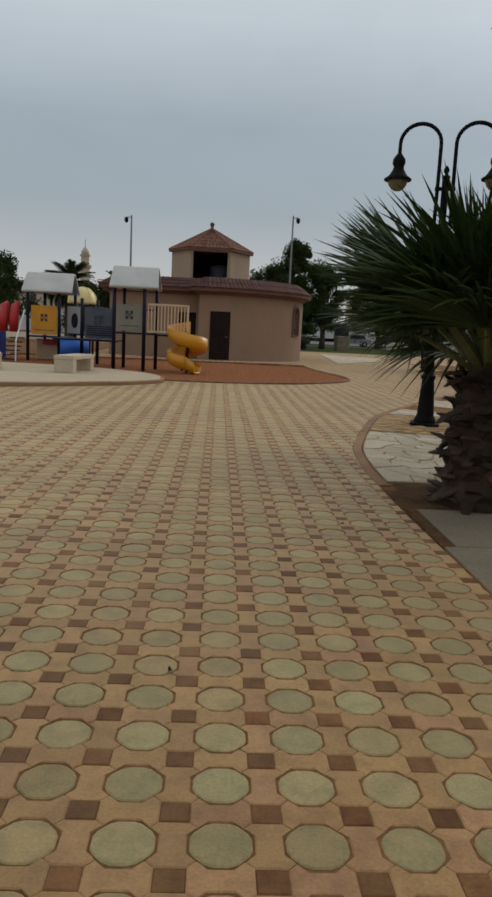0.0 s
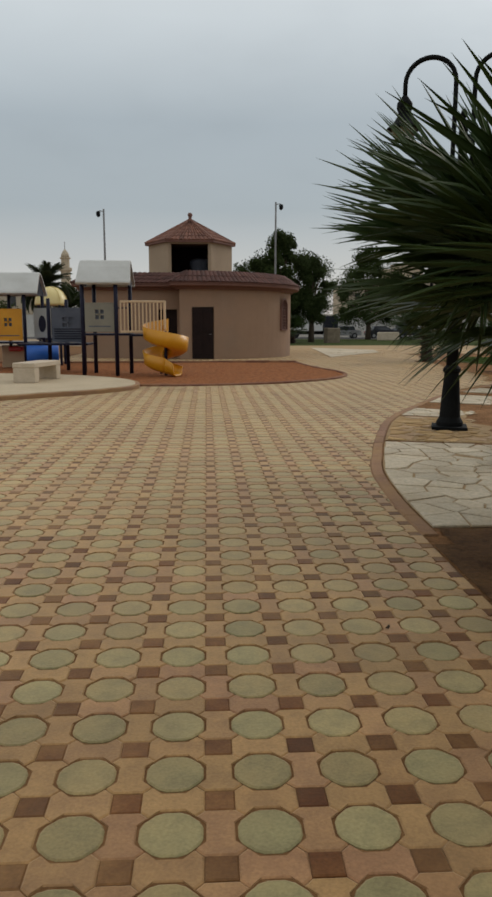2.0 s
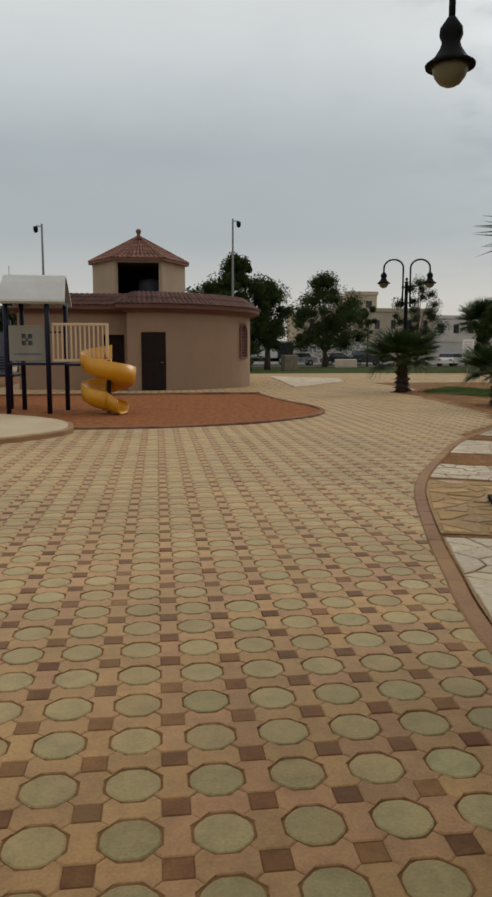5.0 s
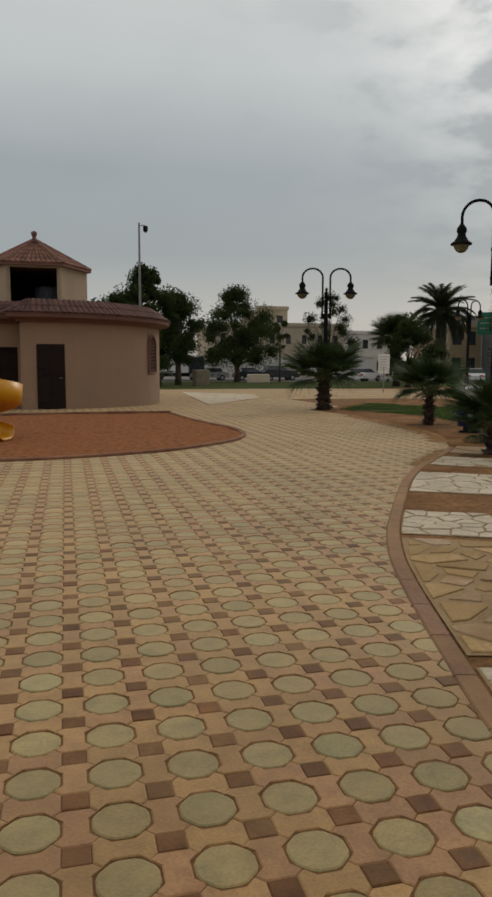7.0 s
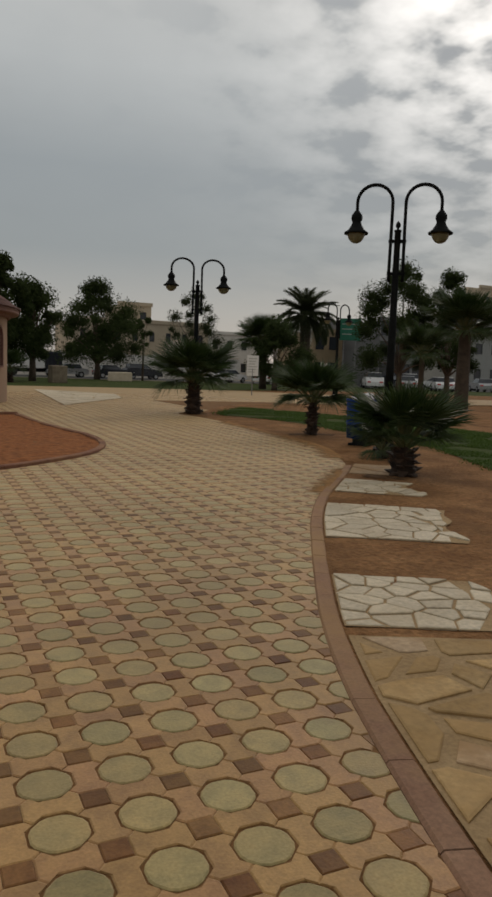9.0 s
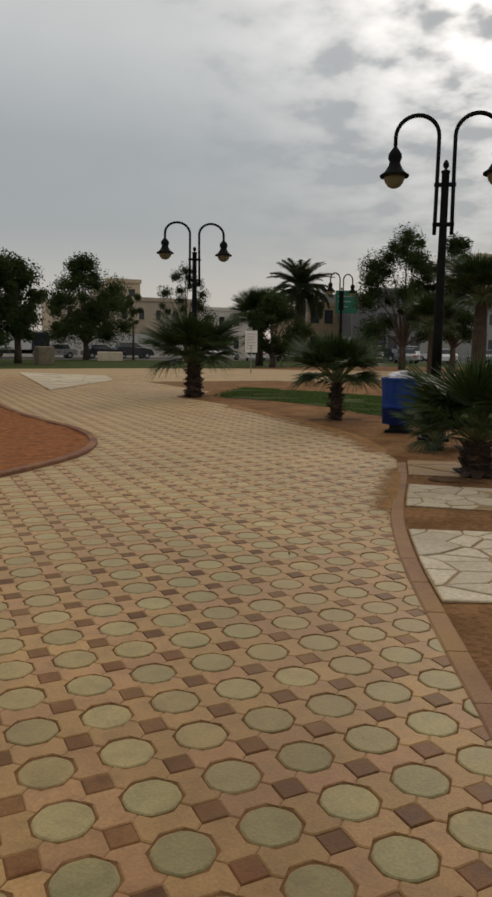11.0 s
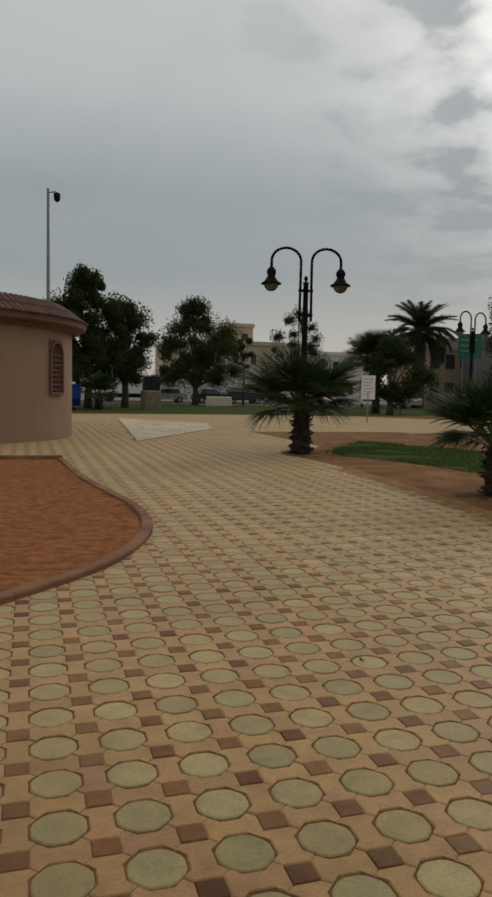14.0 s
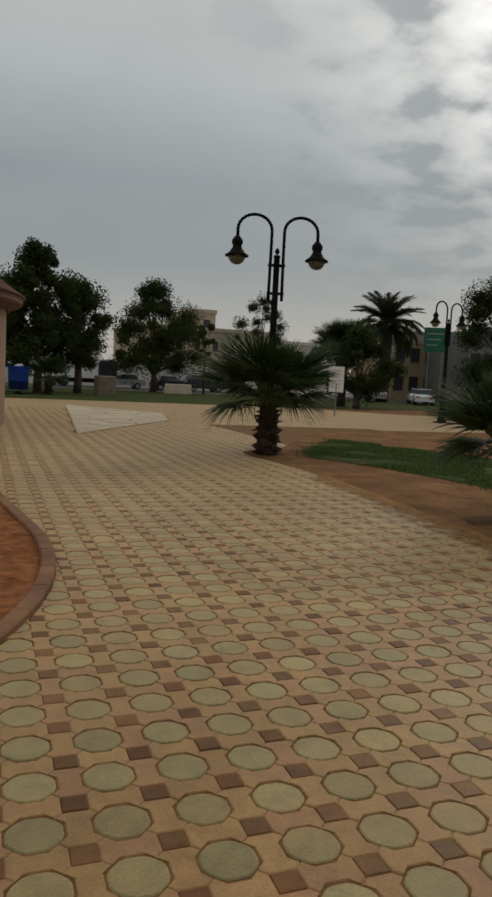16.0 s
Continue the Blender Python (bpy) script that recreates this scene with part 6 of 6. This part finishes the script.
CARS += [(33.0 + 3.7 * k, 85.5 - 1.75 * k, 62 + 2 * (k % 3), (M_CARWHITE, M_CARWHITE, M_CARSILV, M_CARWHITE, M_CARDARK)[k % 5], ("white car parked in the far row", "white car parked in the far row", "silver car parked in the far row", "white car parked in the far row", "dark car parked in the far row")[k % 5], k % 4 == 1) for k in range(9)]
CARS = [c if k < 7 or k > 13 else ((c[0] - 2.7) * 1.5 + 2.7, (c[1] - 14.3) * 1.5 + 14.3, *c[2:]) for k, c in enumerate(CARS)]
for c in CARS:
    car(*c)


def truck(x, y, rz):
    root = thing("truck", "white box truck with a dark cab parked by the wall", "truck", "", x, y, -0.04, rz)
    part("cargo_box", boxes((-4.6, 1.0, -1.15, 1.15, 0.9, 3.5), bevel=0.03), M_WHITEPL, root, "white cargo box")
    part("cab", boxes((1.15, 2.9, -1.1, 1.1, 0.55, 2.7), bevel=0.12), M_CARDARK, root, "dark truck cab")
    part("chassis", boxes((-4.5, 2.7, -0.5, 0.5, 0.45, 0.85)), M_BLACKIRON, root)
    part("windscreen", boxes((2.88, 2.93, -0.9, 0.9, 1.6, 2.45), bevel=0.01), M_PANE, root)
    for px in (-3.4, -2.3, 1.9):
        for s in (-1, 1):
            w = part("wheel", lathe([(0.3, -0.14), (0.48, -0.14), (0.48, 0.14), (0.3, 0.14)], 16), M_RUBBER, root)
            w.matrix_basis = Matrix.Translation((px, s * 0.98, 0.48)) @ pose(0, 0, 0, 90)


truck(13.6, 92.6, 0)


# ---- far buildings ----
def facade_house(name, label, x0, x1, y0, y1, h, material, rows, cols, group="", arched=False, parapet=0.5, win=(0.9, 1.3)):
    """A flat-roofed building with set-in windows on the side that faces the park."""
    root = thing(name, label, "building", group, (x0 + x1) / 2, y0, -0.06)
    w, d = x1 - x0, y1 - y0
    part("wall", boxes((-w / 2, w / 2, 0.25, d, 0, h)), material, root)
    bm = bmesh.new()
    holes = []
    fl = h / rows
    for r in range(rows):
        for c in range(cols):
            cx = w * (c + 0.5) / cols
            holes.append((cx - win[0] / 2, cx + win[0] / 2, r * fl + fl * 0.35, r * fl + fl * 0.35 + win[1]))
    xs = sorted({0.0, w, *[v for q in holes for v in q[:2]]})
    for u0, u1 in zip(xs, xs[1:]):
        zs = [0.0]
        for q in holes:
            if q[0] - 1e-6 <= u0 and u1 <= q[1] + 1e-6:
                zs += [q[2], q[3]]
        zs.append(h)
        for k in range(0, len(zs), 2):
            box(bm, u0 - w / 2, u1 - w / 2, 0, 0.25, zs[k], zs[k + 1])
    part("front_wall", bm, material, root)
    for q in holes:
        wd = part("window", boxes((q[0] - w / 2, q[1] - w / 2, 0.16, 0.2, q[2], q[3])), M_PANE, root)
        part("sill", boxes((q[0] - w / 2 - 0.06, q[1] - w / 2 + 0.06, -0.06, 0.05, q[2] - 0.1, q[2] - 0.002)), material, wd)
    for ya, yb in ((-0.15, 0.35), (d - 0.2, d + 0.15)):
        part("parapet", boxes((-w / 2 - 0.15, w / 2 + 0.15, ya, yb, h, h + parapet), bevel=0.03), material, root)
    return root


facade_house("villa", "sand-coloured flat-roofed villa with small dark windows", 20.0, 38.0, 103.0, 116.0, 7.0, M_VILLA, 2, 8, "villas", win=(0.7, 1.2))
facade_house("villa", "sand-coloured upper storey of a villa", 27.0, 31.5, 108.0, 116.0, 9.6, M_VILLA, 3, 2, "villas")
facade_house("villa", "pale distant villa behind the trees", 38.5, 50.0, 110.0, 122.0, 6.5, M_WALLWHITE, 2, 5, "villas")
facade_house("shop", "ochre shop building with a dark arcade", 48.0, 58.0, 92.0, 102.0, 6.6, M_SHOP, 2, 5, "", win=(1.3, 1.7))
facade_house("office_block", "dark grey office block with glazed bays", 52.5, 59.0, 84.0, 96.0, 7.95, M_GREYB, 3, 4, "", win=(1.3, 2.0))
facade_house("apartment_block", "grey apartment block with a flat roof", 79.0, 130.0, 98.0, 112.0, 11.6, M_APART, 3, 16, "", win=(1.4, 1.6))
facade_house("apartment_block", "pale tower block behind the car park", 80.6, 83.6, 98.5, 102.0, 15.2, M_VILLA, 4, 1, "")
facade_house("villa", "pale distant villa beyond the playground", -12.0, -2.0, 112.0, 122.0, 7.4, M_WALLWHITE, 2, 4, "villas")
facade_house("villa", "sand-coloured villa beyond the playground", -42.0, -20.0, 104.0, 116.0, 6.0, M_VILLA, 2, 6, "villas")


def boundary_wall(x0, x1, y):
    root = thing("wall_boundary", "long white boundary wall along the street", "wall", "", 0, 0, -0.06, kind="structure")
    x = x0
    while x < x1:
        part("panel", boxes((x, x + 4.0, y, y + 0.2, 0, 2.9)), M_WALLWHITE, root)
        part("pier", boxes((x - 0.2, x + 0.2, y - 0.08, y + 0.28, 0, 3.1), bevel=0.02), M_WALLWHITE, root)
        part("coping", boxes((x + 0.2, x + 4.0 - 0.2, y - 0.05, y + 0.25, 2.902, 3.0)), M_VILLA, root)
        x += 4.0


boundary_wall(-46, 40, 101.2)


def minaret(x, y):
    root = thing("minaret", "distant pale stone minaret with a small dome", "tower", "", x, y, -0.06)
    part("shaft", lathe([(0.95, 0), (0.9, 8), (0.85, 11.0), (1.15, 11.2), (1.15, 11.7)], 16), M_VILLA, root)
    part("lantern", lathe([(0.75, 11.7), (0.75, 13.2), (0.95, 13.3), (0.95, 13.5)], 16), M_VILLA, root)
    part("dome", lathe([(0.75, 13.5), (0.7, 14.0), (0.45, 14.5), (0.1, 14.9)], 16), M_VILLA, root, smooth=True)
    part("spire", tube([(0, 0, 14.8), (0, 0, 16.2)], 0.06), M_STEEL, root)


minaret(-24.6, 138)


def planter(x, y, w, h, rz, label, material):
    root = thing("stone_block", label, "block", "", x, y, -0.05, rz)
    bm = boxes((-w / 2, w / 2, -0.35, 0.35, 0, h), bevel=0.08)
    for v in bm.verts:
        v.co += Vector((1, 1, 1)) * 0.05 * noise.noise(v.co * 2.3)
    part("block", bm, material, root)


planter(11.4, 66.0, 1.3, 1.3, 20, "rough brown boulder on the lawn", M_BOULDER)
planter(19.2, 77.5, 2.2, 0.85, -10, "low pale stone bench block on the lawn", M_CONC)

# ---- grass ----
GRASS = [(10.15, 31.2), (10.9, 29.6), (11.3, 27.6), (11.0, 25.6), (10.9, 23.6), (10.9, 22.0), (10.2, 20.4), (9.6, 19.0), (9.2, 17.6), (9.6, 16.2), (13.0, 15.0), (14.5, 19.0), (15.0, 24.0), (15.0, 29.0), (14.0, 32.6), (12.8, 35.6), (11.5, 33.9), (10.4, 32.1)]
sheet("lawn", GRASS, 0.004, M_GRASSBED, "green lawn strip beside the palms", "grass", 0.5, 0.015)


def grass_blades(name, poly, count, seed, h=0.07):
    rnd = random.Random(seed)
    xs, ys = [p[0] for p in poly], [p[1] for p in poly]
    V, F = [], []
    while len(F) < count:
        x, y = rnd.uniform(min(xs) - 0.2, max(xs) + 0.2), rnd.uniform(min(ys) - 0.2, max(ys) + 0.2)
        if not inside(poly, x + rnd.gauss(0, 0.12), y + rnd.gauss(0, 0.12)):
            continue
        if noise.noise(Vector((x * 0.9, y * 0.9, 5))) < -0.22:
            continue
        a, k = rnd.uniform(0, 6.28), h * rnd.uniform(0.5, 1.3)
        w = 0.012
        o = len(V)
        V += [(x - w * math.cos(a), y - w * math.sin(a), 0.0), (x + w * math.cos(a), y + w * math.sin(a), 0.0), (x + rnd.gauss(0, 0.03), y + rnd.gauss(0, 0.03), k)]
        F.append((o, o + 1, o + 2))
    tagged(new(name, mesh_from(name, V, F, M_GRASS)), "short green grass blades with bare patches", "grass", kind="stuff")


grass_blades("grass", GRASS, 80000, 3, 0.04)


def litter():
    rnd = random.Random(17)
    for k, (x, y) in enumerate(((0.72, 1.72), (0.66, 1.80), (1.22, 2.02), (0.2, 3.1), (5.05, 19.4), (4.3, 16.9), (1.35, 5.6))):
        root = thing("dry_leaf", "small dark dry leaf lying on the pavers", "leaf", "scattered leaves", x, y, 0.003, rnd.uniform(0, 360))
        bm = bmesh.new()
        n = 6
        top = [bm.verts.new((0.024 * math.cos(2 * math.pi * j / n), 0.009 * math.sin(2 * math.pi * j / n), 0.006 + 0.006 * math.cos(4 * math.pi * j / n))) for j in range(n)]
        bm.faces.new(top)
        bmesh.ops.solidify(bm, geom=bm.faces[:], thickness=0.003)
        part("blade", bm, M_LITTER, root)


litter()
lay_pavers()
